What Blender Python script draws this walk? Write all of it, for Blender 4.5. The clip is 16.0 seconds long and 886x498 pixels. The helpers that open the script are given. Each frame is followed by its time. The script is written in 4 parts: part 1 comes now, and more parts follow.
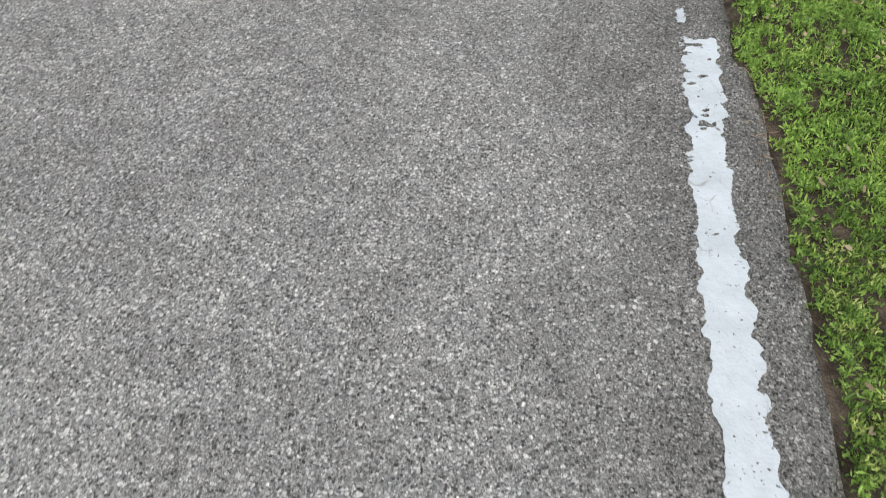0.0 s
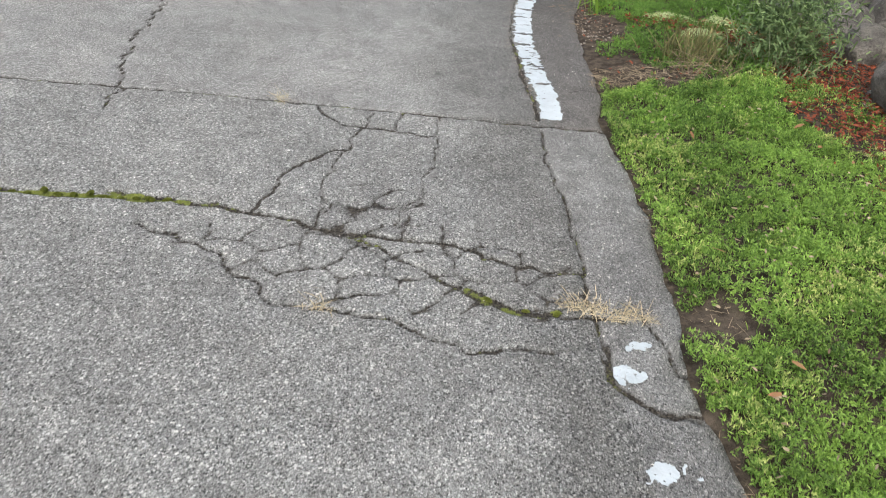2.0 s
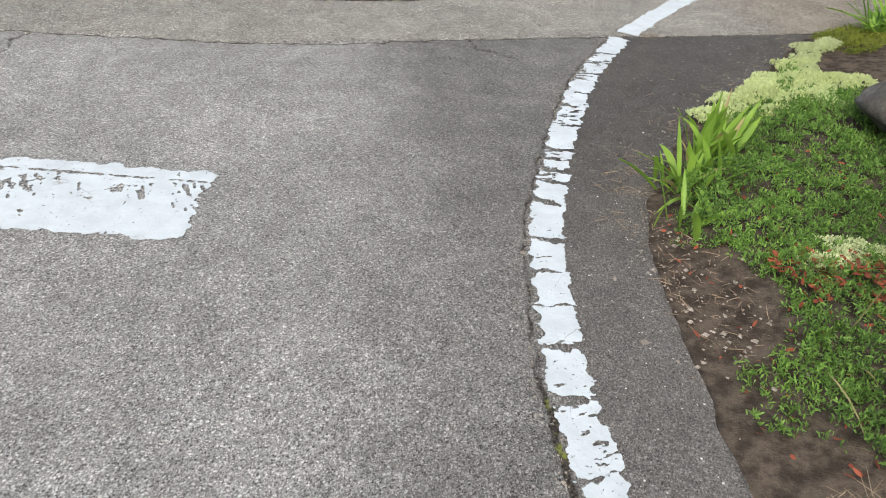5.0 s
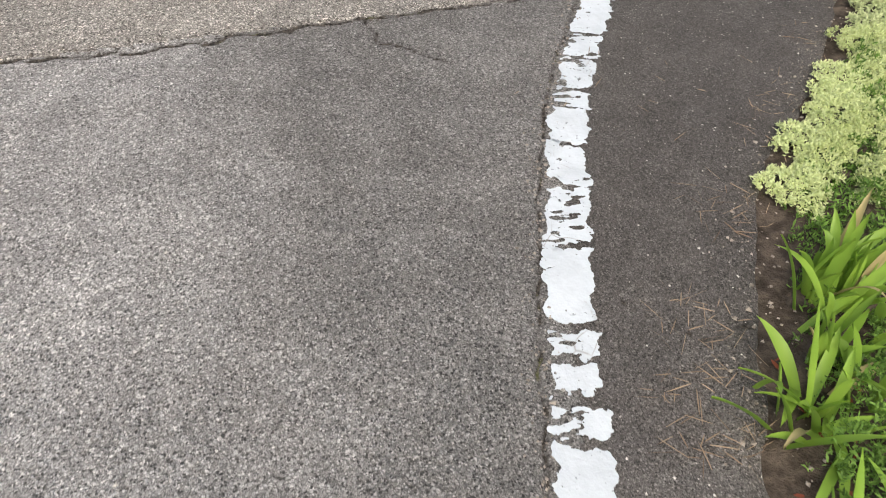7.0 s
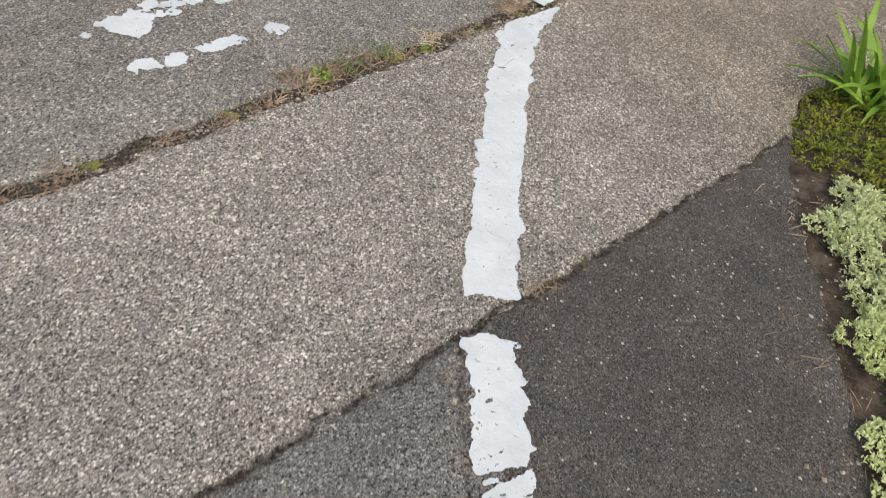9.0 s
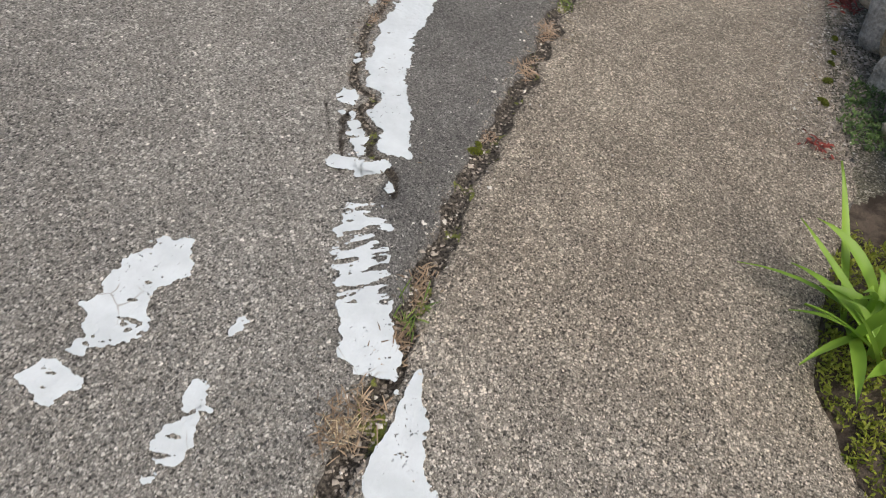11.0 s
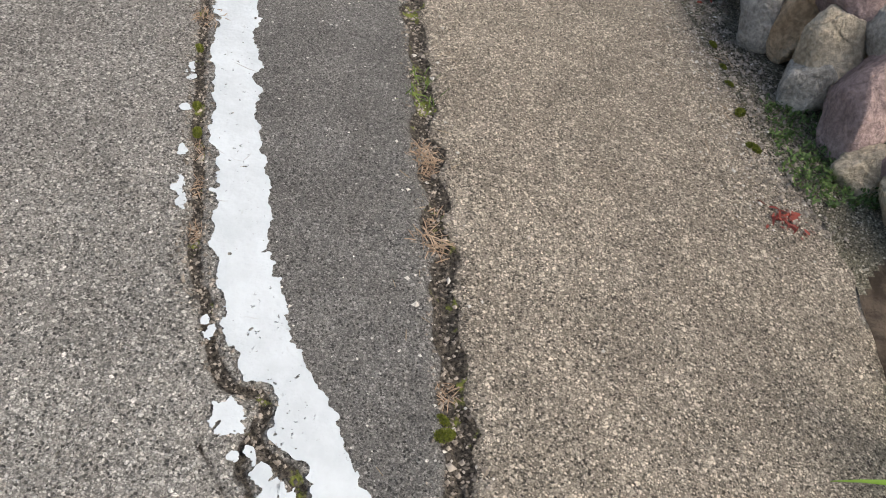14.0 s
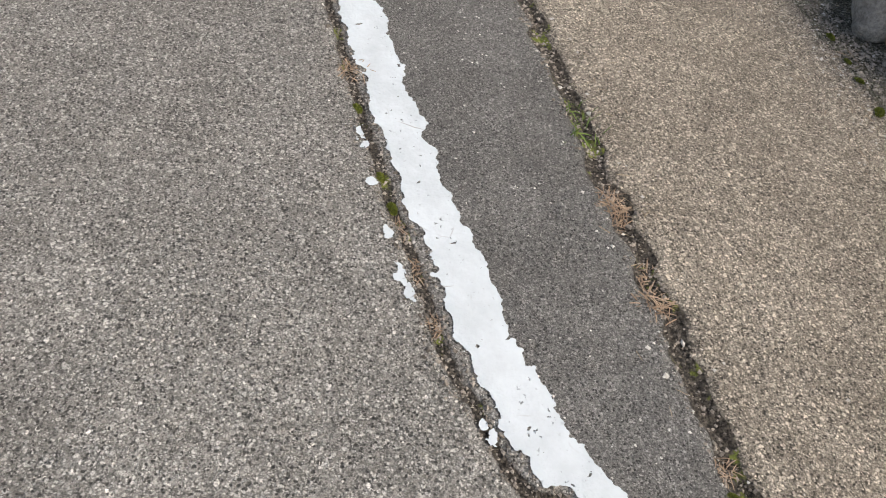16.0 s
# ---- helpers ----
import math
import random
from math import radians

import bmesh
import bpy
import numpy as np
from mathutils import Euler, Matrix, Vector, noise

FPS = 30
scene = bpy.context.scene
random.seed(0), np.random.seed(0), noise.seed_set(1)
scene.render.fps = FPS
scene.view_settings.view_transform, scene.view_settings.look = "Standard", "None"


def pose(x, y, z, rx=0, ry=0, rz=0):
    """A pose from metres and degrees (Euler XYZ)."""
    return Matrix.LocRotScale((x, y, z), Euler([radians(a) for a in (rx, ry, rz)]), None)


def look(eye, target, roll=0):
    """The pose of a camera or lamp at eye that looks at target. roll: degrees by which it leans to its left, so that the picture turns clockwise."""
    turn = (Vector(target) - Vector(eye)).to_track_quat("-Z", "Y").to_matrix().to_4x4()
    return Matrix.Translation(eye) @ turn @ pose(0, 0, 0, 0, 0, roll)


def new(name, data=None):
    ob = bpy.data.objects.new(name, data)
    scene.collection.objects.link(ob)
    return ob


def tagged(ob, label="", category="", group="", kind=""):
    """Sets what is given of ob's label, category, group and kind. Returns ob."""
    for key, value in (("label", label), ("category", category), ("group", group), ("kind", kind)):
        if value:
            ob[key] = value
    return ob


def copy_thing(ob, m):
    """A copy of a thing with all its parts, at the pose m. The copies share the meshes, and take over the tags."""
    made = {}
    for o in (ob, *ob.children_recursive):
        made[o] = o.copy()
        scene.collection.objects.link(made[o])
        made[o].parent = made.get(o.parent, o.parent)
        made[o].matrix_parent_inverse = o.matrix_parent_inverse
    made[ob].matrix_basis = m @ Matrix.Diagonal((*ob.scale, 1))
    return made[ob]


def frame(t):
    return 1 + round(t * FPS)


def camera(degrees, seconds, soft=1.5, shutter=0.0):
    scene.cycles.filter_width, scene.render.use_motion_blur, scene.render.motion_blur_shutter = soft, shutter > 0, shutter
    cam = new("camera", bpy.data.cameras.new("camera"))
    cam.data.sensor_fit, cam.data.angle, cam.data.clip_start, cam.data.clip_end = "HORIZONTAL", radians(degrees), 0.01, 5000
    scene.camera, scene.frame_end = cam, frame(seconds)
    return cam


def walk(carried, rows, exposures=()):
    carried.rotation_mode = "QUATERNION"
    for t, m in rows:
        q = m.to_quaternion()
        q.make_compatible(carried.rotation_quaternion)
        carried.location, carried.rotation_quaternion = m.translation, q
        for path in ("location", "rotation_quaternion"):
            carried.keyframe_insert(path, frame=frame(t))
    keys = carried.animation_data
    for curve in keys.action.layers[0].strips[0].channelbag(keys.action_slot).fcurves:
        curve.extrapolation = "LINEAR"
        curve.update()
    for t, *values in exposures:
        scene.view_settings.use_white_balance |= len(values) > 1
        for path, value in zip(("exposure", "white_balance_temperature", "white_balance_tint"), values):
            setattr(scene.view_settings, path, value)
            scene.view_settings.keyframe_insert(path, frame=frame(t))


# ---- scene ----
cam = camera(58.7, 16.0, soft=1.0, shutter=0.1)
PATH = [
    (0, (0.013, 0.010, 1.339), (-0.072, 1.314, -0.175), 3.3),
    (0.5, (-0.079, 0.546, 1.380), (-0.031, 1.929, -0.064), 3.1),
    (1, (-0.213, 1.126, 1.440), (0.025, 2.653, 0.170), 8.0),
    (1.5, (-0.185, 1.641, 1.504), (-0.037, 3.297, 0.393), 4.7),
    (2, (-0.144, 2.161, 1.513), (-0.015, 3.837, 0.430), 6.5),
    (2.5, (-0.195, 2.705, 1.498), (-0.032, 4.443, 0.522), 7.1),
    (3, (-0.142, 3.267, 1.480), (0.012, 4.962, 0.430), 6.0),
    (3.5, (-0.176, 3.822, 1.450), (-0.059, 5.494, 0.360), 6.5),
    (4, (-0.144, 4.368, 1.446), (-0.047, 6.066, 0.393), 4.3),
    (4.2, (-0.059, 4.585, 1.439), (0.020, 6.307, 0.425), 3.5),
    (6.3, (0.108, 6.673, 1.336), (0.538, 8.103, 0.004), 8.3),
    (6.5, (0.141, 6.851, 1.354), (0.568, 8.254, -0.007), 8.5),
    (7, (0.157, 7.326, 1.309), (0.634, 8.668, -0.095), 8.1),
    (7.5, (0.221, 7.779, 1.292), (0.791, 9.056, -0.137), 8.2),
    (8, (0.294, 8.220, 1.282), (0.977, 9.430, -0.157), 10.7),
    (8.5, (0.443, 8.673, 1.286), (1.253, 9.819, -0.139), 11.7),
    (9, (0.671, 9.069, 1.271), (1.617, 10.137, -0.131), 13.8),
    (9.5, (0.868, 9.505, 1.252), (1.962, 10.486, -0.105), 14.6),
    (10, (1.118, 9.894, 1.228), (2.283, 10.811, -0.114), 14.2),
    (10.2, (1.207, 10.056, 1.215), (2.410, 10.912, -0.134), 14.0),
    (12.3, (2.311, 11.072, 1.219), (3.725, 11.077, -0.196), 17.5),
    (12.5, (2.350, 11.107, 1.210), (3.769, 11.137, -0.200), 17.0),
    (13, (2.385, 11.160, 1.231), (3.824, 11.221, -0.157), 14.4),
    (13.5, (2.431, 11.143, 1.219), (3.869, 11.157, -0.171), 14.5),
    (14, (2.487, 11.258, 1.198), (3.880, 11.142, -0.232), 14.3),
    (14.5, (2.508, 11.458, 1.229), (3.842, 11.224, -0.243), 12.1),
    (15, (2.655, 11.568, 1.241), (3.952, 11.316, -0.260), 12.5),
    (15.5, (2.697, 11.689, 1.265), (3.986, 11.435, -0.243), 12.4),
    (16, (2.694, 11.853, 1.290), (3.964, 11.606, -0.234), 13.2),
]
EXPOSURES = [(0.0, 0.30, 6300, 5), (1.0, 0.52, 6300, 5), (4.2, 0.45, 6250, 4), (6.3, 0.54, 6700, 8), (8.0, 0.46, 6700, 8), (9.0, 0.30, 6700, 8), (10.2, 0.22, 6700, 8), (12.3, 0.46, 6700, 8), (16.0, 0.46, 6700, 8)]
walk(cam, [(t, look(eye, target, roll)) for t, eye, target, roll in PATH], EXPOSURES)

# ---- sky and sun: a bright overcast day ----
world = bpy.data.worlds.new("overcast_sky")
scene.world = world
world.use_nodes = True
wn, wl = world.node_tree.nodes, world.node_tree.links
sky = wn.new("ShaderNodeTexSky")
sky.sky_type, sky.sun_disc = "NISHITA", False
sky.sun_elevation, sky.sun_rotation = radians(52), radians(200)
sky.air_density, sky.dust_density, sky.ozone_density = 1.0, 6.0, 0.6
wl.new(sky.outputs[0], wn["Background"].inputs[0])
wn["Background"].inputs[1].default_value = 0.15
sun = new("sun", bpy.data.lights.new("sun", "SUN"))
sun.data.energy, sun.data.angle, sun.data.color = 1.3, radians(40), (1.0, 0.985, 0.955)
sun.matrix_world = pose(0, 0, 8, 38, 0, -20)


# ---- materials ----
class Nodes:
    """Short-hand for the nodes of one material."""

    def __init__(self, name):
        self.mat = bpy.data.materials.new(name)
        self.mat.use_nodes = True
        self.tree = self.mat.node_tree
        self.shader = self.tree.nodes["Principled BSDF"]
        self.where = self.node("ShaderNodeTexCoord").outputs["Object"]

    def node(self, kind, **settings):
        n = self.tree.nodes.new(kind)
        for key, value in settings.items():
            setattr(n, key, value)
        return n

    def put(self, socket, value):
        if isinstance(value, bpy.types.NodeSocket):
            self.tree.links.new(value, socket)
        elif isinstance(value, tuple) and len(value) == 3 and socket.type == "RGBA":
            socket.default_value = (*value, 1)
        else:
            socket.default_value = value

    def noise(self, scale, detail=4.0, rough=0.6, at=None):
        n = self.node("ShaderNodeTexNoise")
        self.put(n.inputs["Vector"], at or self.where)
        n.inputs["Scale"].default_value, n.inputs["Detail"].default_value, n.inputs["Roughness"].default_value = scale, detail, rough
        return n.outputs["Fac"]

    def cells(self, scale, feature="F1", at=None):
        n = self.node("ShaderNodeTexVoronoi", feature=feature)
        self.put(n.inputs["Vector"], at or self.where)
        n.inputs["Scale"].default_value = scale
        return n

    def ramp(self, value, low, high, a=0.0, b=1.0):
        n = self.node("ShaderNodeMapRange", interpolation_type="SMOOTHSTEP")
        for key, v in zip(("Value", "From Min", "From Max", "To Min", "To Max"), (value, low, high, a, b)):
            self.put(n.inputs[key], v)
        return n.outputs[0]

    def math(self, op, a, b=0.0):
        n = self.node("ShaderNodeMath", operation=op)
        self.put(n.inputs[0], a), self.put(n.inputs[1], b)
        return n.outputs[0]

    def mix(self, fac, a, b, blend="MIX"):
        n = self.node("ShaderNodeMix", data_type="RGBA", blend_type=blend)
        self.put(n.inputs[0], fac), self.put(n.inputs[6], a), self.put(n.inputs[7], b)
        return n.outputs[2]

    def attr(self, name):
        return self.node("ShaderNodeAttribute", attribute_name=name).outputs["Fac"]

    def warp(self, scale, amount):
        n = self.node("ShaderNodeTexNoise")
        self.put(n.inputs["Vector"], self.where)
        n.inputs["Scale"].default_value = scale
        m = self.node("ShaderNodeVectorMath", operation="MULTIPLY_ADD")
        self.put(m.inputs[0], n.outputs["Color"])
        m.inputs[1].default_value = (amount,) * 3
        self.put(m.inputs[2], self.where)
        return m.outputs[0]

    def done(self, color, rough=0.9, bump=None, height=0.005, strength=1.0, spec=0.3):
        self.put(self.shader.inputs["Base Color"], color)
        self.put(self.shader.inputs["Roughness"], rough)
        self.put(self.shader.inputs["Specular IOR Level"], spec)
        if bump is not None:
            b = self.node("ShaderNodeBump")
            b.inputs["Distance"].default_value, b.inputs["Strength"].default_value = height, strength
            self.put(b.inputs["Height"], bump)
            self.put(self.shader.inputs["Normal"], b.outputs[0])
        return self.mat


def paving(name, dark, mid, light, grain, pale, relief=0.006, stain=0.25, turn=None, punch=0.5):
    """Asphalt or washed concrete: stones of `grain` cells a metre in a binder, with stains, and dirt in its joints and cracks."""
    n = Nodes(name)
    at = n.warp(grain * 0.55, 1.1 / grain)
    stones = n.cells(grain, at=at)
    fine = n.cells(grain * 2.4, at=at)
    tone = n.node("ShaderNodeSeparateColor")
    n.put(tone.inputs[0], stones.outputs["Color"])
    tone2 = n.node("ShaderNodeSeparateColor")
    n.put(tone2.inputs[0], fine.outputs["Color"])
    dust = n.noise(grain * 3.5, 3.0, 0.7)
    binder = n.mix(n.ramp(n.math("ADD", n.math("MULTIPLY", tone2.outputs[0], 0.6), n.math("MULTIPLY", dust, 0.55)), 0.25, 0.85), dark, mid)
    small = n.math("MULTIPLY", n.ramp(tone2.outputs[1], 0.62, 0.78), n.ramp(fine.outputs["Distance"], 0.55, 0.35))
    binder = n.mix(small, binder, n.mix(tone2.outputs[2], mid, light))
    stone = n.mix(n.ramp(tone.outputs[0], 0.15, 1.0), n.mix(0.35, mid, dark), light)
    reach = n.math("SUBTRACT", n.math("MULTIPLY", tone.outputs[1], 0.62), stones.outputs["Distance"])
    shown = n.ramp(n.math("ADD", reach, n.math("MULTIPLY", dust, 0.22)), 0.06, 0.20)
    color = n.mix(shown, binder, stone)
    color = n.mix(n.math("MULTIPLY", n.ramp(tone.outputs[2], 0.965, 0.985), shown), color, pale)
    grains = n.cells(grain * 1.5, at=n.warp(grain, 0.8 / grain))
    tone3 = n.node("ShaderNodeSeparateColor")
    n.put(tone3.inputs[0], grains.outputs["Color"])
    pits = n.math("MULTIPLY", n.ramp(tone3.outputs[0], 0.30, 0.14), n.ramp(grains.outputs["Distance"], 0.62, 0.40))
    color = n.mix(n.math("MULTIPLY", pits, 0.9), color, n.mix(0.55, dark, (0.012, 0.012, 0.011)))
    flecks = n.math("MULTIPLY", n.ramp(tone3.outputs[1], 0.80, 0.88), n.ramp(grains.outputs["Distance"], 0.55, 0.38))
    color = n.mix(n.math("MULTIPLY", flecks, 0.95), color, light)
    sand = n.noise(grain * 2.4, 2.0, 0.6)
    color = n.mix(punch, color, n.mix(n.ramp(sand, 0.36, 0.64), (0.42, 0.42, 0.42), (1.62, 1.62, 1.62)), "MULTIPLY")
    broad = n.noise(1.1, 5.0, 0.62)
    mottle = n.noise(7.0, 4.0, 0.6)
    color = n.mix(stain, color, n.mix(n.ramp(broad, 0.36, 0.66), (0.70, 0.69, 0.68), (1.15, 1.14, 1.12)), "MULTIPLY")
    color = n.mix(stain * 0.8, color, n.mix(n.ramp(mottle, 0.35, 0.68), (0.62, 0.61, 0.60), (1.22, 1.22, 1.22)), "MULTIPLY")
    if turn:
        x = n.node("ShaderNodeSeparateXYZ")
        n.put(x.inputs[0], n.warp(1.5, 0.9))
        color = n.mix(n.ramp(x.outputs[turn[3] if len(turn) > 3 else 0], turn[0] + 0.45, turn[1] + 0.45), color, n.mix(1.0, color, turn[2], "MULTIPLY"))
    # dirt in cracks: crk is the distance past the crack's lip
    ragged = n.math("MULTIPLY_ADD", n.noise(60.0, 3.0, 0.7), 0.009)
    ragged.node.inputs[2].default_value = -0.0045
    lip = n.math("ADD", n.attr("crk"), ragged)
    lip = n.math("ADD", lip, n.math("MULTIPLY_ADD", n.noise(11.0, 3.0, 0.6), 0.014))
    lip.node.inputs[1].links[0].from_node.inputs[2].default_value = -0.0066
    soil = n.mix(n.ramp(n.noise(120.0, 3.0, 0.75), 0.35, 0.7), (0.012, 0.010, 0.008), (0.115, 0.099, 0.080))
    soil = n.mix(n.math("MULTIPLY", n.ramp(n.attr("moss"), 0.02, 0.1), n.ramp(n.math("ADD", n.noise(9.0, 5.0, 0.7), n.math("MULTIPLY", n.attr("moss"), 0.22)), 0.58, 0.66)), soil, n.mix(n.noise(90.0, 3.0), (0.07, 0.09, 0.015), (0.26, 0.29, 0.06)))
    color = n.mix(n.ramp(lip, 0.008, 0.002, 0.0, 0.4), color, (0.05, 0.045, 0.04))
    color = n.mix(n.ramp(lip, 0.0025, -0.001), color, soil)
    high = n.math("ADD", n.math("MULTIPLY", shown, 0.6), n.math("ADD", n.math("MULTIPLY", small, 0.35), n.math("SUBTRACT", n.math("MULTIPLY", dust, 0.5), n.math("MULTIPLY", pits, 0.8))))
    return n.done(color, n.ramp(tone.outputs[1], 0.0, 1.0, 0.75, 0.95), high, relief, 1.0, 0.25)


def plain(name, a, b, scale=12.0, rough=0.85, relief=0.004, spec=0.3, third=None):
    """Two tones in broad and fine patches."""
    n = Nodes(name)
    f = n.noise(scale, 6.0, 0.65)
    color = n.mix(n.ramp(f, 0.35, 0.65), a, b)
    if third:
        color = n.mix(n.ramp(n.noise(scale * 0.3, 5.0, 0.7), 0.55, 0.68), color, third)
    fine = n.noise(scale * 9, 3.0, 0.6)
    color = n.mix(0.35, color, n.mix(fine, (0.45, 0.45, 0.45), (1.4, 1.4, 1.4)), "MULTIPLY")
    return n.done(color, rough, n.math("ADD", f, n.math("MULTIPLY", fine, 0.4)), relief, 1.0, spec)


def leafy(name, a, b, rough=0.55, glow=0.25):
    """Leaves: each one takes a tone between a and b; light passes through a little."""
    n = Nodes(name)
    island = n.node("ShaderNodeNewGeometry").outputs["Random Per Island"]
    broad = n.ramp(n.noise(3.0, 3.0, 0.6), 0.35, 0.65)
    fac = n.math("ADD", n.math("MULTIPLY", island, 0.65), n.math("MULTIPLY", broad, 0.35))
    color = n.mix(fac, a, b)
    n.done(color, rough, None, spec=0.3)
    t = n.node("ShaderNodeBsdfTranslucent")
    n.put(t.inputs[0], color)
    m = n.node("ShaderNodeMixShader")
    m.inputs[0].default_value = glow
    out = n.tree.nodes["Material Output"]
    n.tree.links.new(n.shader.outputs[0], m.inputs[1])
    n.tree.links.new(t.outputs[0], m.inputs[2])
    n.tree.links.new(m.outputs[0], out.inputs[0])
    return n.mat


def road_paint(name):
    """White road paint, chalky, with hair cracks, grime and spots where the stones have worn through."""
    n = Nodes(name)
    grime = n.mix(n.ramp(n.noise(9.0, 5.0, 0.65), 0.3, 0.7), (0.430, 0.470, 0.497), (0.515, 0.560, 0.590))
    crack = n.cells(9.0, "DISTANCE_TO_EDGE", n.warp(9.0, 0.06))
    color = n.mix(n.math("MULTIPLY", n.ramp(crack.outputs["Distance"], 0.022, 0.0), n.ramp(n.noise(5.0), 0.54, 0.66)), grime, (0.30, 0.295, 0.285))
    worn = n.math("MULTIPLY", n.ramp(n.noise(95.0, 2.0, 0.5), 0.66, 0.74), n.ramp(n.noise(6.0, 3.0), 0.42, 0.6))
    color = n.mix(worn, color, (0.10, 0.095, 0.09))
    return n.done(color, 0.75, n.math("ADD", n.noise(70.0, 3.0), n.math("MULTIPLY", worn, -1.5)), 0.003, 0.8, 0.3)


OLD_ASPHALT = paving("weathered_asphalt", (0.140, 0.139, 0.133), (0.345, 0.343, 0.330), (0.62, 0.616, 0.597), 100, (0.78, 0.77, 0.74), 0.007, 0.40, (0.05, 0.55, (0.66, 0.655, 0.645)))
MID_ASPHALT = paving("grey_asphalt", (0.157, 0.153, 0.147), (0.372, 0.367, 0.355), (0.617, 0.610, 0.594), 118, (0.78, 0.77, 0.75), 0.006, 0.40, (-0.25, 0.5, (0.58, 0.575, 0.565)))
PATCH_ASPHALT = paving("dark_patch_asphalt", (0.054, 0.050, 0.045), (0.115, 0.107, 0.099), (0.194, 0.182, 0.171), 145, (0.55, 0.52, 0.48), 0.005, 0.40, (8.6, 6.6, (1.75, 1.77, 1.8), 1))
GUTTER = paving("pale_gutter_concrete", (0.125, 0.124, 0.121), (0.265, 0.263, 0.256), (0.42, 0.416, 0.405), 125, (0.72, 0.70, 0.67), 0.004, 0.6)
WASHED = paving("washed_concrete", (0.134, 0.126, 0.112), (0.375, 0.357, 0.324), (0.73, 0.70, 0.645), 116, (0.72, 0.69, 0.63), 0.008, 0.45, (1.9, 3.1, (0.95, 0.885, 0.80)))
STREET = paving("street_asphalt", (0.115, 0.111, 0.101), (0.285, 0.274, 0.252), (0.50, 0.484, 0.45), 112, (0.70, 0.67, 0.63), 0.007, 0.35)
STREET_NEW = paving("street_patch_asphalt", (0.076, 0.075, 0.071), (0.170, 0.166, 0.158), (0.28, 0.274, 0.262), 145, (0.66, 0.64, 0.60), 0.005, 0.35)
BED_GRAVEL = paving("mossy_gravel_soil", (0.074, 0.070, 0.049), (0.236, 0.220, 0.162), (0.540, 0.513, 0.432), 120, (0.75, 0.72, 0.66), 0.010, 0.6)
SOIL = plain("bed_soil", (0.038, 0.030, 0.023), (0.105, 0.084, 0.066), 18.0, 0.95, 0.012, 0.1)
PAINT = road_paint("white_road_paint")
CRESS = leafy("cress_green", (0.030, 0.070, 0.012), (0.37, 0.57, 0.115), 0.5, 0.35)
DARK_CRESS = leafy("deep_green", (0.030, 0.070, 0.012), (0.23, 0.40, 0.075), 0.55, 0.35)
SEDUM = leafy("sedum_lime", (0.45, 0.52, 0.21), (0.72, 0.79, 0.45), 0.6, 0.35)
SAGE = leafy("sedum_grey_green", (0.34, 0.42, 0.19), (0.66, 0.70, 0.42))
IRIS = leafy("iris_leaf", (0.085, 0.21, 0.022), (0.36, 0.53, 0.085), 0.4, 0.35)
RED_LEAF = leafy("red_maple_leaf", (0.13, 0.026, 0.022), (0.31, 0.075, 0.055), 0.6, 0.2)
STRAW = leafy("dry_straw", (0.17, 0.125, 0.08), (0.43, 0.35, 0.24), 0.7, 0.1)
RUST = leafy("red_dry_leaf", (0.085, 0.022, 0.012), (0.33, 0.088, 0.042), 0.7, 0.15)
NEEDLE = leafy("dry_needle", (0.13, 0.088, 0.058), (0.38, 0.295, 0.205), 0.7, 0.1)
MOSS = leafy("moss_green", (0.07, 0.09, 0.012), (0.23, 0.25, 0.045), 0.8, 0.15)
SILVER = leafy("silver_stem", (0.12, 0.16, 0.07), (0.34, 0.37, 0.25), 0.6, 0.2)
LITTER = plain("litter_stone", (0.14, 0.12, 0.10), (0.38, 0.34, 0.29), 30.0, 0.9, 0.003)
GRIT = plain("dark_grit", (0.05, 0.044, 0.038), (0.17, 0.15, 0.13), 30.0, 0.9, 0.003)
CHIP = plain("pale_chip", (0.42, 0.40, 0.36), (0.62, 0.60, 0.56), 30.0, 0.85, 0.003)
ZINC = plain("galvanised_steel", (0.33, 0.40, 0.46), (0.47, 0.54, 0.59), 20.0, 0.42, 0.001, 0.6)
PIT = plain("drain_pit", (0.02, 0.02, 0.02), (0.05, 0.045, 0.04), 10.0, 0.95)


def rock(name, a, b, third):
    n = Nodes(name)
    own = n.node("ShaderNodeObjectInfo").outputs["Random"]
    f = n.noise(5.0, 8.0, 0.68)
    color = n.mix(n.ramp(f, 0.33, 0.67), a, b)
    color = n.mix(n.ramp(n.noise(3.2, 6.0, 0.7), 0.56, 0.70, 0.0, 0.7), color, third)
    color = n.mix(0.5, color, n.mix(own, (0.65, 0.64, 0.66), (1.35, 1.32, 1.25)), "MULTIPLY")
    fine = n.noise(75.0, 4.0, 0.7)
    color = n.mix(0.55, color, n.mix(n.ramp(fine, 0.3, 0.7), (0.45, 0.45, 0.45), (1.5, 1.5, 1.5)), "MULTIPLY")
    veins = n.cells(7.0, "DISTANCE_TO_EDGE", n.warp(4.0, 0.25)).outputs["Distance"]
    color = n.mix(n.ramp(veins, 0.025, 0.0, 0.0, 0.14), color, (0.06, 0.055, 0.05))
    return n.done(color, 0.85, n.math("ADD", f, n.math("ADD", n.math("MULTIPLY", fine, 0.3), n.ramp(veins, 0.05, 0.0, 0.0, -0.08))), 0.05, 0.9, 0.25)


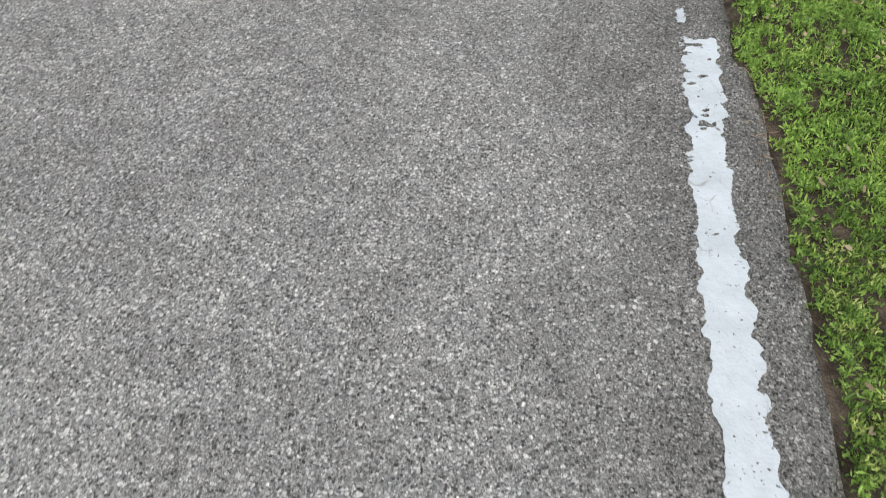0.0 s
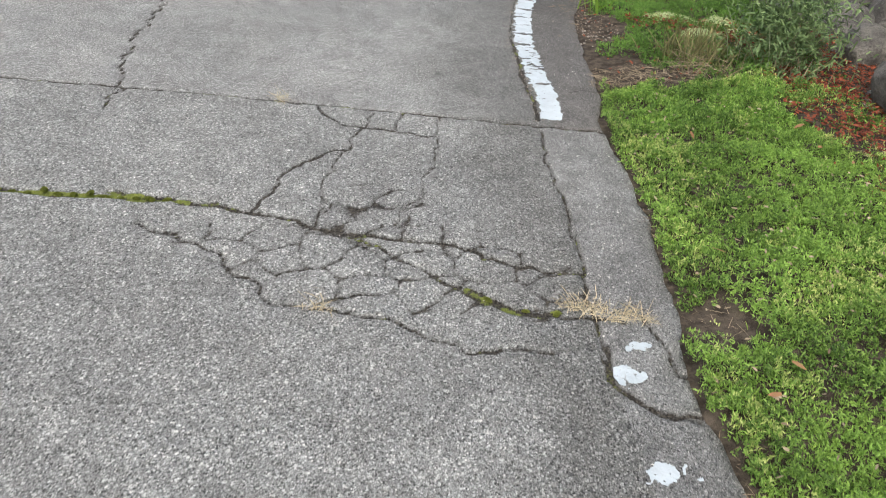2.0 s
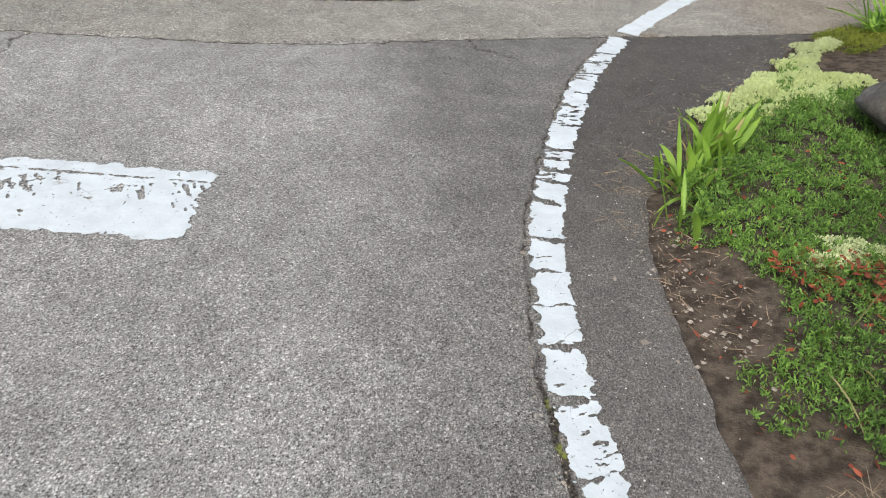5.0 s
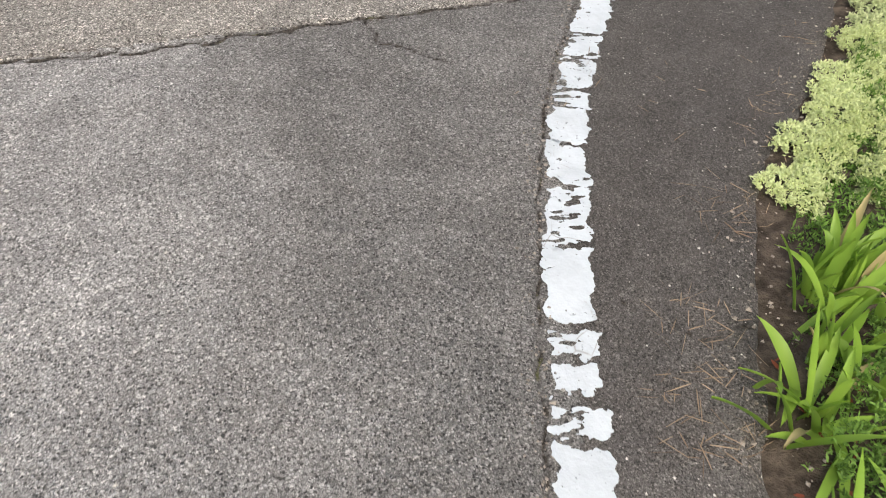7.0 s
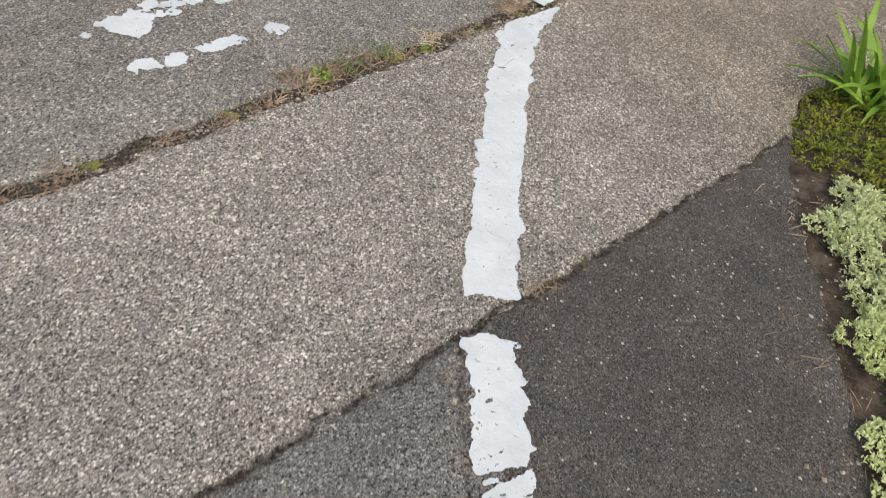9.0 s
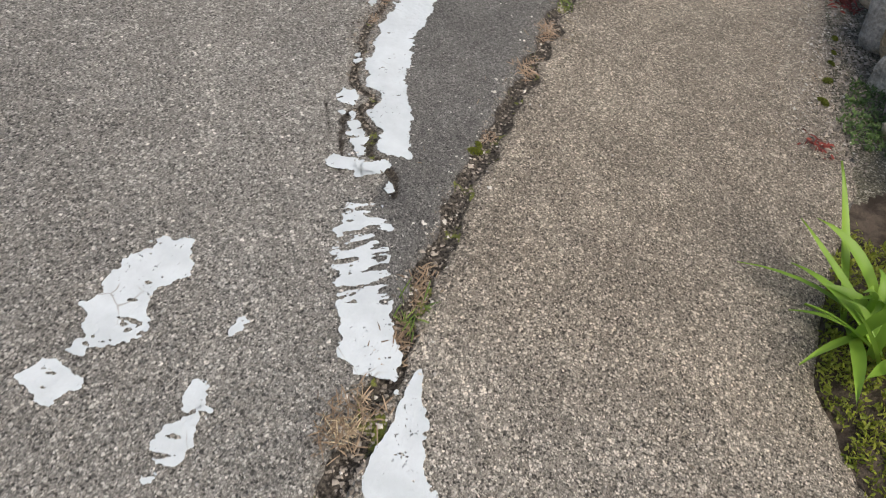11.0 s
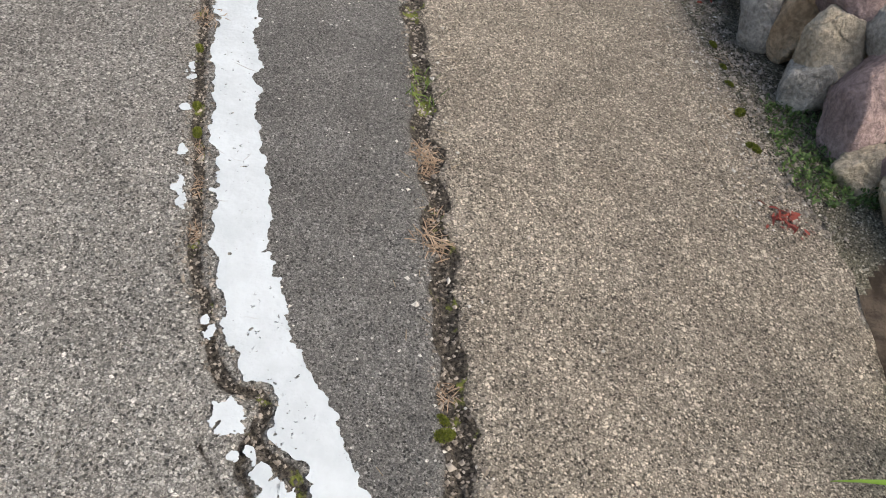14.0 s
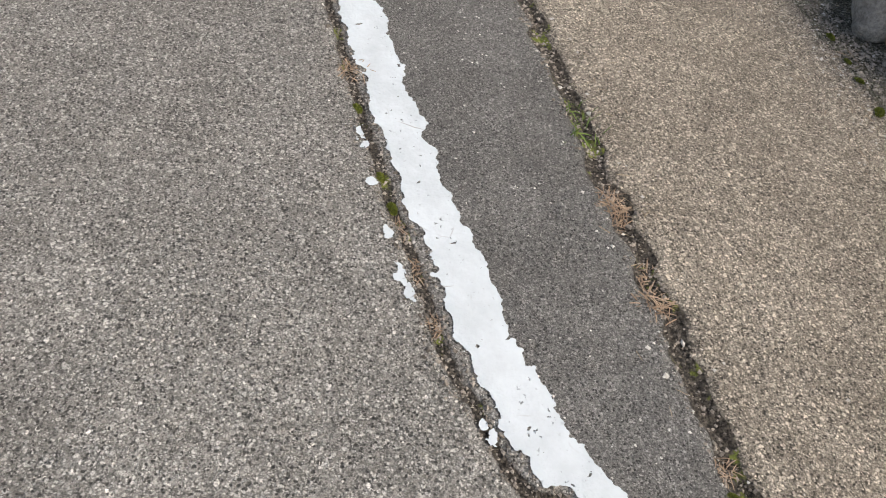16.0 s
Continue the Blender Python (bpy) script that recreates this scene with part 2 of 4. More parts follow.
ROCK_GREY = rock("grey_fieldstone", (0.297, 0.280, 0.253), (0.607, 0.574, 0.521), (0.780, 0.726, 0.620))
ROCK_TAN = rock("tan_fieldstone", (0.356, 0.257, 0.165), (0.581, 0.449, 0.310), (0.713, 0.634, 0.515))
ROCK_PURPLE = rock("purple_fieldstone", (0.251, 0.191, 0.185), (0.488, 0.370, 0.350), (0.660, 0.568, 0.528))
ROCK_BROWN = rock("brown_fieldstone", (0.317, 0.271, 0.205), (0.634, 0.554, 0.436), (0.634, 0.581, 0.475))
ROCK_DARK = rock("dark_fieldstone", (0.070, 0.066, 0.062), (0.185, 0.172, 0.158), (0.30, 0.28, 0.25))


# ---- plan: the lines that divide the ground ----
JOINT_A = [(-7, 5.74), (-1.75, 5.71), (-0.53, 5.69), (0.51, 5.65), (0.95, 5.65)]
JOINT_D = [(-7, 9.30), (-2.75, 9.52), (-0.46, 9.48), (0.5, 9.64), (1.44, 9.81), (2.6, 10.0), (3.2, 10.1)]
JOINT_T = [(-7, 10.0), (-0.5, 10.3), (0.7, 10.53), (1.33, 10.67), (2.3, 10.88), (3.0, 11.05), (3.94, 11.22), (4.77, 11.37), (7.5, 11.85)]
EDGE = [(0.66, -3), (0.74, 1.4), (0.70, 2.1), (0.78, 3.0), (0.80, 3.4), (0.76, 3.9), (0.81, 4.2), (0.84, 4.6), (0.86, 5.2), (0.83, 5.66),
        (0.90, 6.1), (0.93, 6.8), (1.0, 7.6), (1.12, 7.95), (1.3, 8.3), (1.55, 8.72), (1.95, 9.1), (2.3, 9.5), (2.65, 9.9), (2.9, 10.1),
        (3.2, 10.2), (3.85, 10.2), (4.3, 10.33), (4.75, 10.42), (5.14, 10.5), (7.5, 10.95)]
LINE_1 = [(0.53, -2.5), (0.56, 1.2), (0.59, 1.75), (0.598, 2.09)]
LINE_2 = [(0.59, 5.72), (0.605, 6.0), (0.58, 6.4), (0.575, 6.7), (0.575, 6.95), (0.60, 7.25), (0.66, 7.7), (0.74, 8.0), (0.86, 8.4), (1.08, 9.0), (1.30, 9.45), (1.50, 9.80)]
LINE_STRIP = [(1.55, 9.87), (1.725, 10.1), (1.95, 10.39), (2.27, 10.76), (2.40, 10.86)]
LINE_3A = [(2.46, 10.95), (2.60, 11.05), (2.76, 11.16)]
LINE_3 = [(3.07, 11.285), (3.165, 11.352), (3.32, 11.455), (3.51, 11.545), (3.77, 11.625), (4.10, 11.73), (4.33, 11.79), (4.66, 11.875), (5.5, 12.08), (7.0, 12.4)]

LINE_CRACK = [(4.8, 11.99), (4.30, 11.87), (4.05, 11.80), (3.74, 11.71), (3.51, 11.645), (3.401, 11.588), (3.305, 11.548), (3.222, 11.495), (3.228, 11.436), (3.185, 11.424), (3.146, 11.431), (3.106, 11.385),
              (3.096, 11.352), (3.039, 11.333), (3.01, 11.284), (2.992, 11.23), (2.951, 11.202), (2.916, 11.183)]


def smooth_line(points, step=0.03):
    """A curve through the points (Catmull-Rom), sampled evenly."""
    p = np.array(points, float)
    p = np.vstack([2 * p[0] - p[1], p, 2 * p[-1] - p[-2]])
    out = []
    for a, b, c, d in zip(p, p[1:], p[2:], p[3:]):
        k = max(2, int(np.linalg.norm(c - b) / step))
        t = np.linspace(0, 1, k, endpoint=False)[:, None]
        out.append(0.5 * (2 * b + (c - a) * t + (2 * a - 5 * b + 4 * c - d) * t**2 + (3 * b - a - 3 * c + d) * t**3))
    return np.vstack(out + [p[-2:-1]])


def wander(points, amount, scale, seed):
    """Roughens a polyline as a crack wanders."""
    p = smooth_line(points, 0.03)
    out = []
    for x, y in p:
        v = noise.noise_vector(Vector((x * scale, y * scale, seed))) + 0.6 * noise.noise_vector(Vector((x * scale * 3.5, y * scale * 3.5, seed)))
        out.append((x + amount * v.x, y + amount * v.y))
    return np.array(out)


def to_line(q, line):
    """Distance of points q (n, 2) to a polyline, and the side: positive on its left."""
    best = np.full(len(q), 1e9)
    side = np.ones(len(q))
    for a, b in zip(line[:-1], line[1:]):
        d = b - a
        t = np.clip(((q - a) @ d) / (d @ d + 1e-12), 0, 1)
        off = q - a - t[:, None] * d
        far = np.hypot(off[:, 0], off[:, 1])
        near = far < best
        best[near] = far[near]
        side[near] = np.sign(d[0] * (q[near, 1] - a[1]) - d[1] * (q[near, 0] - a[0]))
    return best, side


def to_edge(q):
    """Distance past the paving's edge: the plain line far off, its ragged course near by."""
    far, side = to_line(q, edge_line)
    out = -far * side
    near = np.where(far < 0.12)[0]
    for k in range(0, len(edge_rough) - 1, 12):
        part = edge_rough[max(0, k - 8) : k + 21]
        core = edge_rough[k : k + 13]
        c0, c1 = core.min(0) - 0.13, core.max(0) + 0.13
        some = near[((q[near] > c0) & (q[near] < c1)).all(1)]
        if len(some):
            d, s = to_line(q[some], part)
            out[some] = -d * s
    return out


edge_line, joint_a, joint_d, joint_t = (np.array(v, float) for v in (EDGE, JOINT_A, JOINT_D, JOINT_T))
edge_rough = wander(EDGE, 0.018, 6.0, 7.0)

# cracks: course, half width, depth, wandering, how mossy
CRACKS = [
    (JOINT_A, 0.005, 0.012, 0.012, 0.1),
    (JOINT_D, 0.0055, 0.011, 0.024, 0.05),
    (JOINT_T, 0.024, 0.018, 0.024, 0.2),
    ([(-7, 4.7), (-1.57, 4.69), (-1.18, 4.73), (-0.69, 4.66), (-0.34, 4.57), (0.03, 4.54), (0.30, 4.43), (0.53, 4.41)], 0.006, 0.015, 0.03, 0.1),
    ([(-7, 4.7), (-1.57, 4.69), (-1.18, 4.73), (-0.9, 4.69)], 0.010, 0.010, 0.035, 0.9),
    ([(-0.9, 4.69), (-0.72, 4.665)], 0.010, 0.012, 0.03, 0.6),
    ([(-1.04, 4.53), (-0.78, 4.40), (-0.62, 4.25), (-0.43, 4.12), (-0.15, 4.09), (-0.03, 4.01), (0.10, 3.96), (0.35, 4.0)], 0.004, 0.012, 0.03, 0.1),
    ([(-0.34, 4.57), (-0.1, 4.42), (0.08, 4.27), (0.21, 4.19), (0.41, 4.17), (0.62, 4.15)], 0.005, 0.012, 0.03, 0.1),
    ([(0.12, 4.245), (0.21, 4.19), (0.42, 4.17)], 0.014, 0.010, 0.03, 0.6),
    ([(0.515, 5.62), (0.51, 5.19), (0.53, 4.97), (0.53, 4.42), (0.52, 4.05), (0.53, 3.88), (0.61, 3.77), (0.76, 3.72)], 0.0035, 0.014, 0.02, 0.1),
    ([(0.03, 5.67), (0.01, 5.24), (-0.03, 5.04), (-0.04, 4.90), (-0.12, 4.73), (-0.10, 4.54)], 0.0025, 0.010, 0.03, 0.0),
    ([(-0.28, 5.64), (-0.35, 5.36), (-0.40, 5.07), (-0.44, 4.88), (-0.42, 4.6)], 0.003, 0.010, 0.03, 0.0),
    ([(-0.54, 5.68), (-0.43, 5.51), (-0.15, 5.46), (0.01, 5.44)], 0.005, 0.009, 0.03, 0.0),
    ([(-0.34, 5.27), (-0.52, 5.09), (-0.62, 4.86), (-0.66, 4.67)], 0.005, 0.009, 0.03, 0.0),
    ([(-0.18, 5.46), (-0.14, 5.67)], 0.004, 0.008, 0.02, 0.0),
    ([(-1.46, 5.45), (-1.58, 6.25), (-1.63, 6.73), (-1.67, 7.84), (-1.72, 8.98), (-1.7, 9.5)], 0.008, 0.016, 0.05, 0.05),
    ([(0.60, 9.67), (0.63, 9.50), (0.74, 9.44), (0.83, 9.35)], 0.005, 0.008, 0.03, 0.0),
    ([(0.56, 6.16), (0.70, 6.12), (0.92, 6.2)], 0.004, 0.007, 0.03, 0.0),
    ([(0.53, 5.98), (0.525, 5.72)], 0.008, 0.01, 0.01, 0.0),
    ([(0.5, 6.95), (0.505, 6.6), (0.50, 6.3), (0.535, 5.98)], 0.008, 0.008, 0.02, 0.3),
    ([(0.98, 8.35), (1.12, 8.22), (1.30, 8.26)], 0.004, 0.007, 0.03, 0.0),
    ([(x - 0.078, y) for x, y in LINE_2], 0.0035, 0.008, 0.016, 0.05),
    ([(0.69, 4.19), (0.728, 4.05), (0.734, 3.926), (0.82, 3.93)], 0.006, 0.012, 0.015, 0.1),
    ([(0.535, 4.03), (0.54, 3.85), (0.656, 3.741), (0.79, 3.75)], 0.007, 0.014, 0.02, 0.05),
    (LINE_CRACK, 0.011, 0.012, 0.012, 0.2),
    ([(3.146, 11.431), (3.106, 11.442), (3.054, 11.422), (3.002, 11.391), (2.966, 11.365), (2.911, 11.337)], 0.007, 0.008, 0.012, 0.1),
    ([(3.22, 11.47), (3.13, 11.50), (3.04, 11.45), (2.92, 11.36)], 0.002, 0.006, 0.02, 0.0),
]
CRACK_COURSE = wander(LINE_CRACK, 0.012, 13.0, 3.0 + [c[0] for c in CRACKS].index(LINE_CRACK))
CRACKS = [(wander(c, amp, 13.0, 3.0 + k), w * 1.3 if w < 0.0065 and k < 15 else w, depth, m) for k, (c, w, depth, amp, m) in enumerate(CRACKS)]

rng = np.random.default_rng(4)
craze_x, craze_y = np.meshgrid(np.arange(-1.25, 0.75, 0.175), np.arange(3.75, 5.2, 0.16))
CRAZE_SEEDS = np.column_stack([craze_x.ravel(), craze_y.ravel()]) + rng.uniform(-0.085, 0.085, (craze_x.size, 2))
CRAZE_AREA = [(-0.22, 4.75, 0.22), (-0.88, 4.52, 0.12), (-0.55, 4.45, 0.25), (-0.2, 4.38, 0.32), (0.1, 4.40, 0.28), (0.38, 4.30, 0.2)]


def waves(q):
    """Slow unevenness of the paving, about four millimetres."""
    x, y = q[:, 0], q[:, 1]
    return 0.002 * (np.sin(2.1 * x + 0.7 * y) + np.sin(1.3 * y - 0.9 * x + 1.0)) + 0.001 * np.sin(5.3 * x + 1.0) * np.sin(4.7 * y)


def bed_rise(q, out):
    """Height of the planted bed, `out` metres past the paving's edge."""
    x, y = q[:, 0], q[:, 1]
    mound = 0.5 + 0.25 * (np.sin(4.3 * x + 2.1 * y) + np.sin(3.7 * y - 2.9 * x + 2.0)) + 0.15 * np.sin(11 * x + 3) * np.sin(9.5 * y + 1)
    soft = np.clip(out / 0.30, 0, 1)
    planted = -0.012 + soft * (0.035 + 0.045 * mound) + 0.05 * np.clip((out - 0.3) / 0.8, 0, 1.5)
    foot = np.clip((x - 3.6) / 0.4, 0, 1)
    return planted * (1 - foot) + foot * (0.002 + 0.03 * soft * (0.4 + mound))


def ground_height(q):
    """Height, crack distance, moss and bed distance at points (n, 2)."""
    crk, moss, drop = np.full(len(q), 0.5), np.zeros(len(q)), np.zeros(len(q))
    for line, w, depth, m in CRACKS:
        lo, hi = line.min(0) - 0.15, line.max(0) + 0.15
        some = np.where(((q > lo) & (q < hi)).all(1))[0]
        if not len(some):
            continue
        d = to_line(q[some], line)[0] - w
        nearer = d < crk[some]
        crk[some[nearer]] = d[nearer]
        moss[some[nearer]] = m
        drop[some] = np.maximum(drop[some], depth * np.clip(1 - (d + w) / (w + 0.006), 0, 1) ** 0.6)
    some = np.where((q[:, 0] > -1.3) & (q[:, 0] < 0.54) & (q[:, 1] > 3.9) & (q[:, 1] < 5.1))[0]
    if len(some):
        p = q[some]
        jig = np.column_stack([0.007 * np.sin(43 * p[:, 1] + 25 * p[:, 0]), 0.007 * np.sin(51 * p[:, 0] + 4)])
        d = np.sort(np.hypot(*(p[:, None] + jig[:, None] - CRAZE_SEEDS[None]).transpose(2, 0, 1)), axis=1)
        gap = (d[:, 1] - d[:, 0]) * 0.5
        inside = np.max([r - np.hypot(p[:, 0] - x, p[:, 1] - y) for x, y, r in CRAZE_AREA], axis=0)
        gap = gap - 0.0027 + np.clip(0.02 - inside, 0, 1) * 0.35
        nearer = gap < crk[some]
        crk[some[nearer]] = gap[nearer]
        moss[some[nearer]] *= 0.3
        drop[some] = np.maximum(drop[some], 0.008 * np.clip(1 - (gap + 0.0035) / 0.010, 0, 1))
    out = to_edge(q)
    far = np.abs(out)
    z = waves(q) - drop
    bed = out > 0
    z[bed] = (waves(q) + bed_rise(q, out))[bed]
    lip = (~bed) & (far < 0.05) & (q[:, 0] < 3.8)
    z[lip] -= 0.010 * (1 - far[lip] / 0.05)
    return z, crk, moss, out


def flat_height(x, y):
    return float(ground_height(np.array([[x, y]], float))[0][0])


# ---- the ground, cut along its joints ----
def steps(*runs):
    out = [np.arange(a, b, s) for a, b, s in runs]
    return np.concatenate(out + [[runs[-1][1]]])


GX = steps((-7, -2.0, 0.12), (-2.0, -1.3, 0.022), (-1.3, 1.05, 0.0125), (1.05, 5.8, 0.02), (5.8, 7.5, 0.10))
GY = steps((-3, 0, 0.15), (0, 3.5, 0.03), (3.5, 5.8, 0.0125), (5.8, 9.2, 0.022), (9.2, 12.1, 0.0165), (12.1, 15, 0.12))
gx, gy = np.meshgrid(GX, GY)
spots = np.column_stack([gx.ravel(), gy.ravel()])
close = np.where((np.abs(to_edge(spots)) < 0.016) & (spots[:, 0] > 0.5) & (spots[:, 0] < 5.35))[0]
for _ in range(2):
    p0 = spots[close]
    d0, dx, dy = (to_edge(p) for p in (p0, p0 + [1e-4, 0], p0 + [0, 1e-4]))
    grad = np.column_stack([dx - d0, dy - d0]) / 1e-4
    spots[close] -= grad * (d0 / np.maximum((grad**2).sum(1), 0.3))[:, None] * 0.98
gz, gcrk, gmoss, gout = ground_height(spots)
nx, ny = len(GX), len(GY)
ids = np.arange(nx * ny).reshape(ny, nx)
quads = np.stack([ids[:-1, :-1], ids[:-1, 1:], ids[1:, 1:], ids[1:, :-1]], -1).reshape(-1, 4)
mid = spots[quads].mean(1)


def left_of(line):
    d, s = to_line(mid, np.asarray(line, float))
    return s > 0


north_a, north_d, north_t = left_of(JOINT_A), left_of(JOINT_D), left_of(JOINT_T)
past_edge = gout[quads].mean(1) > 0
line_2 = smooth_line([(0.59, 5.6)] + LINE_2 + [(1.6, 9.95)])
line_3 = smooth_line([(2.3, 10.85)] + LINE_3A + LINE_3)
right_2 = ~left_of(line_2[::4])
right_3 = ~left_of(line_3[::4])
GRATE_CORNER, GRATE_TURN, GRATE_SIZE = (5.14, 10.50), 15.0, (1.05, 0.60)
gc, gs = math.cos(radians(GRATE_TURN)), math.sin(radians(GRATE_TURN))
rel = mid - np.array(GRATE_CORNER)
gv, gu = rel @ [gc, gs], rel @ [-gs, gc]
pit_hole = (gv > 0.03) & (gv < GRATE_SIZE[1] - 0.03) & (gu > 0.01) & (gu < GRATE_SIZE[0] - 0.01)
paved = ~past_edge & ~pit_hole
past_edge &= ~pit_hole
zones = {
    "bed": past_edge & (mid[:, 0] < 3.8 + 0.1 * np.sin(17 * mid[:, 1])),
    "bed_foot": past_edge & (mid[:, 0] >= 3.8 + 0.1 * np.sin(17 * mid[:, 1])),
    "gutter": paved & ~north_a & (mid[:, 0] > 0.53 - 0.02 * np.sin(5 * mid[:, 1])) & (mid[:, 1] > 2.45),
    "strip": paved & north_d & ~north_t,
    "lane": paved & north_t & ~right_3,
    "lane_margin": paved & north_t & right_3,
    "margin": paved & north_a & ~north_d & right_2,
    "bay": paved & north_a & ~north_d & ~right_2,
}
zones["drive"] = paved & ~north_a & ~zones["gutter"]


def ground_piece(name, zone, material, label, category):
    faces = quads[zone]
    used, back = np.unique(faces, return_inverse=True)
    me = bpy.data.meshes.new(name)
    me.from_pydata(np.column_stack([spots[used], gz[used]]).tolist(), [], back.reshape(-1, 4).tolist())
    for key, data in (("crk", gcrk), ("moss", gmoss)):
        me.attributes.new(key, "FLOAT", "POINT").data.foreach_set("value", data[used].astype(np.float32))
    me.polygons.foreach_set("use_smooth", [True] * len(faces))
    me.materials.append(material)
    return tagged(new(name, me), label, category, kind="structure")


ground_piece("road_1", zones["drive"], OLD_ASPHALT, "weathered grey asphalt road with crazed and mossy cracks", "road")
ground_piece("road_2", zones["bay"], MID_ASPHALT, "smoother grey asphalt slab between two transverse joints", "road")
ground_piece("road_3", zones["margin"], PATCH_ASPHALT, "dark asphalt margin beside the broken white line", "road")
ground_piece("road_4", zones["lane"], STREET, "grey-brown street asphalt with worn white paint", "road")
ground_piece("road_5", zones["lane_margin"], STREET_NEW, "dark fine asphalt band beside the white line", "road")
ground_piece("gutter", zones["gutter"], GUTTER, "pale concrete gutter strip along the verge", "gutter")
ground_piece("pavement", zones["strip"], WASHED, "washed-aggregate concrete strip widening into a brown apron", "pavement")
ground_piece("planting_bed", zones["bed"], SOIL, "bare brown soil of the planted verge", "soil")
ground_piece("planting_bed", zones["bed_foot"], BED_GRAVEL, "mossy gravelly soil at the stone wall's foot", "soil")

far_bm = bmesh.new()
bmesh.ops.create_grid(far_bm, x_segments=8, y_segments=8, size=600)
for v in far_bm.verts:
    v.co.z = -0.06
far_me = bpy.data.meshes.new("ground")
far_bm.to_mesh(far_me)
far_me.attributes.new("crk", "FLOAT", "POINT").data.foreach_set("value", [0.5] * len(far_me.vertices))
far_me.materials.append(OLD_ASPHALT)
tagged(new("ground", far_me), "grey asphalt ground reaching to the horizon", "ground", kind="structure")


# ---- building helpers ----
def mesh_object(name, verts, faces, material, parent=None, label="", category="", group="", kind="", smooth=False):
    me = bpy.data.meshes.new(name)
    me.from_pydata([tuple(v) for v in verts], [], [tuple(f) for f in faces])
    if smooth:
        me.polygons.foreach_set("use_smooth", [True] * len(me.polygons))
    me.materials.append(material)
    ob = new(name, me)
    ob.parent = parent
    return tagged(ob, label, category, group, kind)


def empty(name, x, y, z, label, category, group="", kind=""):
    ob = new(name)
    ob.location = (x, y, z)
    ob.empty_display_size = 0.05
    return tagged(ob, label, category, group, kind)


def blades(base, way, length, width, droop, segs=3, seed=0, fold=0.0):
    """Vertices and faces of many tapered, bending blades: arrays base (n, 3), way (n, 3), length, width, droop (n,)."""
    n = len(base)
    r = np.random.default_rng(seed)
    way = way / np.linalg.norm(way, axis=1, keepdims=True)
    side = np.cross(way, [0, 0, 1.0]) + 1e-6
    spin = r.uniform(-1, 1, (n, 1))
    side = side / np.linalg.norm(side, axis=1, keepdims=True)
    up = np.cross(side, way)
    side = side * np.cos(spin) + up * np.sin(spin)
    verts = np.empty((n, 2 * segs + 1, 3))
    for k in range(segs):
        t = k / segs
        w = width * (0.55 + 1.6 * t * (1 - t) * 1.2 - 0.15 * t) * 0.5
        c = base + way * (length * t)[:, None]
        c = c.copy()
        c[:, 2] -= droop * length * t * t
        verts[:, 2 * k] = c - side * w[:, None]
        verts[:, 2 * k + 1] = c + side * w[:, None]
    tip = base + way * length[:, None]
    tip[:, 2] -= droop * length
    verts[:, -1] = tip
    pattern = [(2 * k, 2 * k + 1, 2 * k + 3, 2 * k + 2) for k in range(segs - 1)]
    per = 2 * segs + 1
    start = (np.arange(n) * per)[:, None]
    quad = [np.array(p)[None] + start for p in pattern]
    tri = np.array((2 * segs - 2, 2 * segs - 1, 2 * segs))[None] + start
    faces = [list(map(int, f)) for q in quad for f in q] + [list(map(int, f)) for f in tri]
    return verts.reshape(-1, 3), faces


def random_ways(r, n, lift_lo, lift_hi):
    a, e = r.uniform(0, 2 * math.pi, n), np.radians(r.uniform(lift_lo, lift_hi, n))
    return np.column_stack([np.cos(a) * np.cos(e), np.sin(a) * np.cos(e), np.sin(e)])


# ---- road markings ----
TABLE = np.random.default_rng(99).uniform(-1, 1, (256, 256))


def lattice(x, y, seed):
    """Smooth noise between -1 and 1 over a unit grid."""
    x, y = x + seed * 17.13, y + seed * 31.71
    i, j = np.floor(x).astype(int), np.floor(y).astype(int)
    u, v = x - i, y - j
    u, v = u * u * (3 - 2 * u), v * v * (3 - 2 * v)
    a, b, c, d = (TABLE[(i + p) & 255, (j + q) & 255] for p, q in ((0, 0), (1, 0), (0, 1), (1, 1)))
    return (a * (1 - u) + b * u) * (1 - v) + (c * (1 - u) + d * u) * v


def rough(x, y, scale, seed, octaves=3):
    return sum(0.55**k * lattice(x * scale * 2.3**k, y * scale * 2.3**k, seed + k) for k in range(octaves))


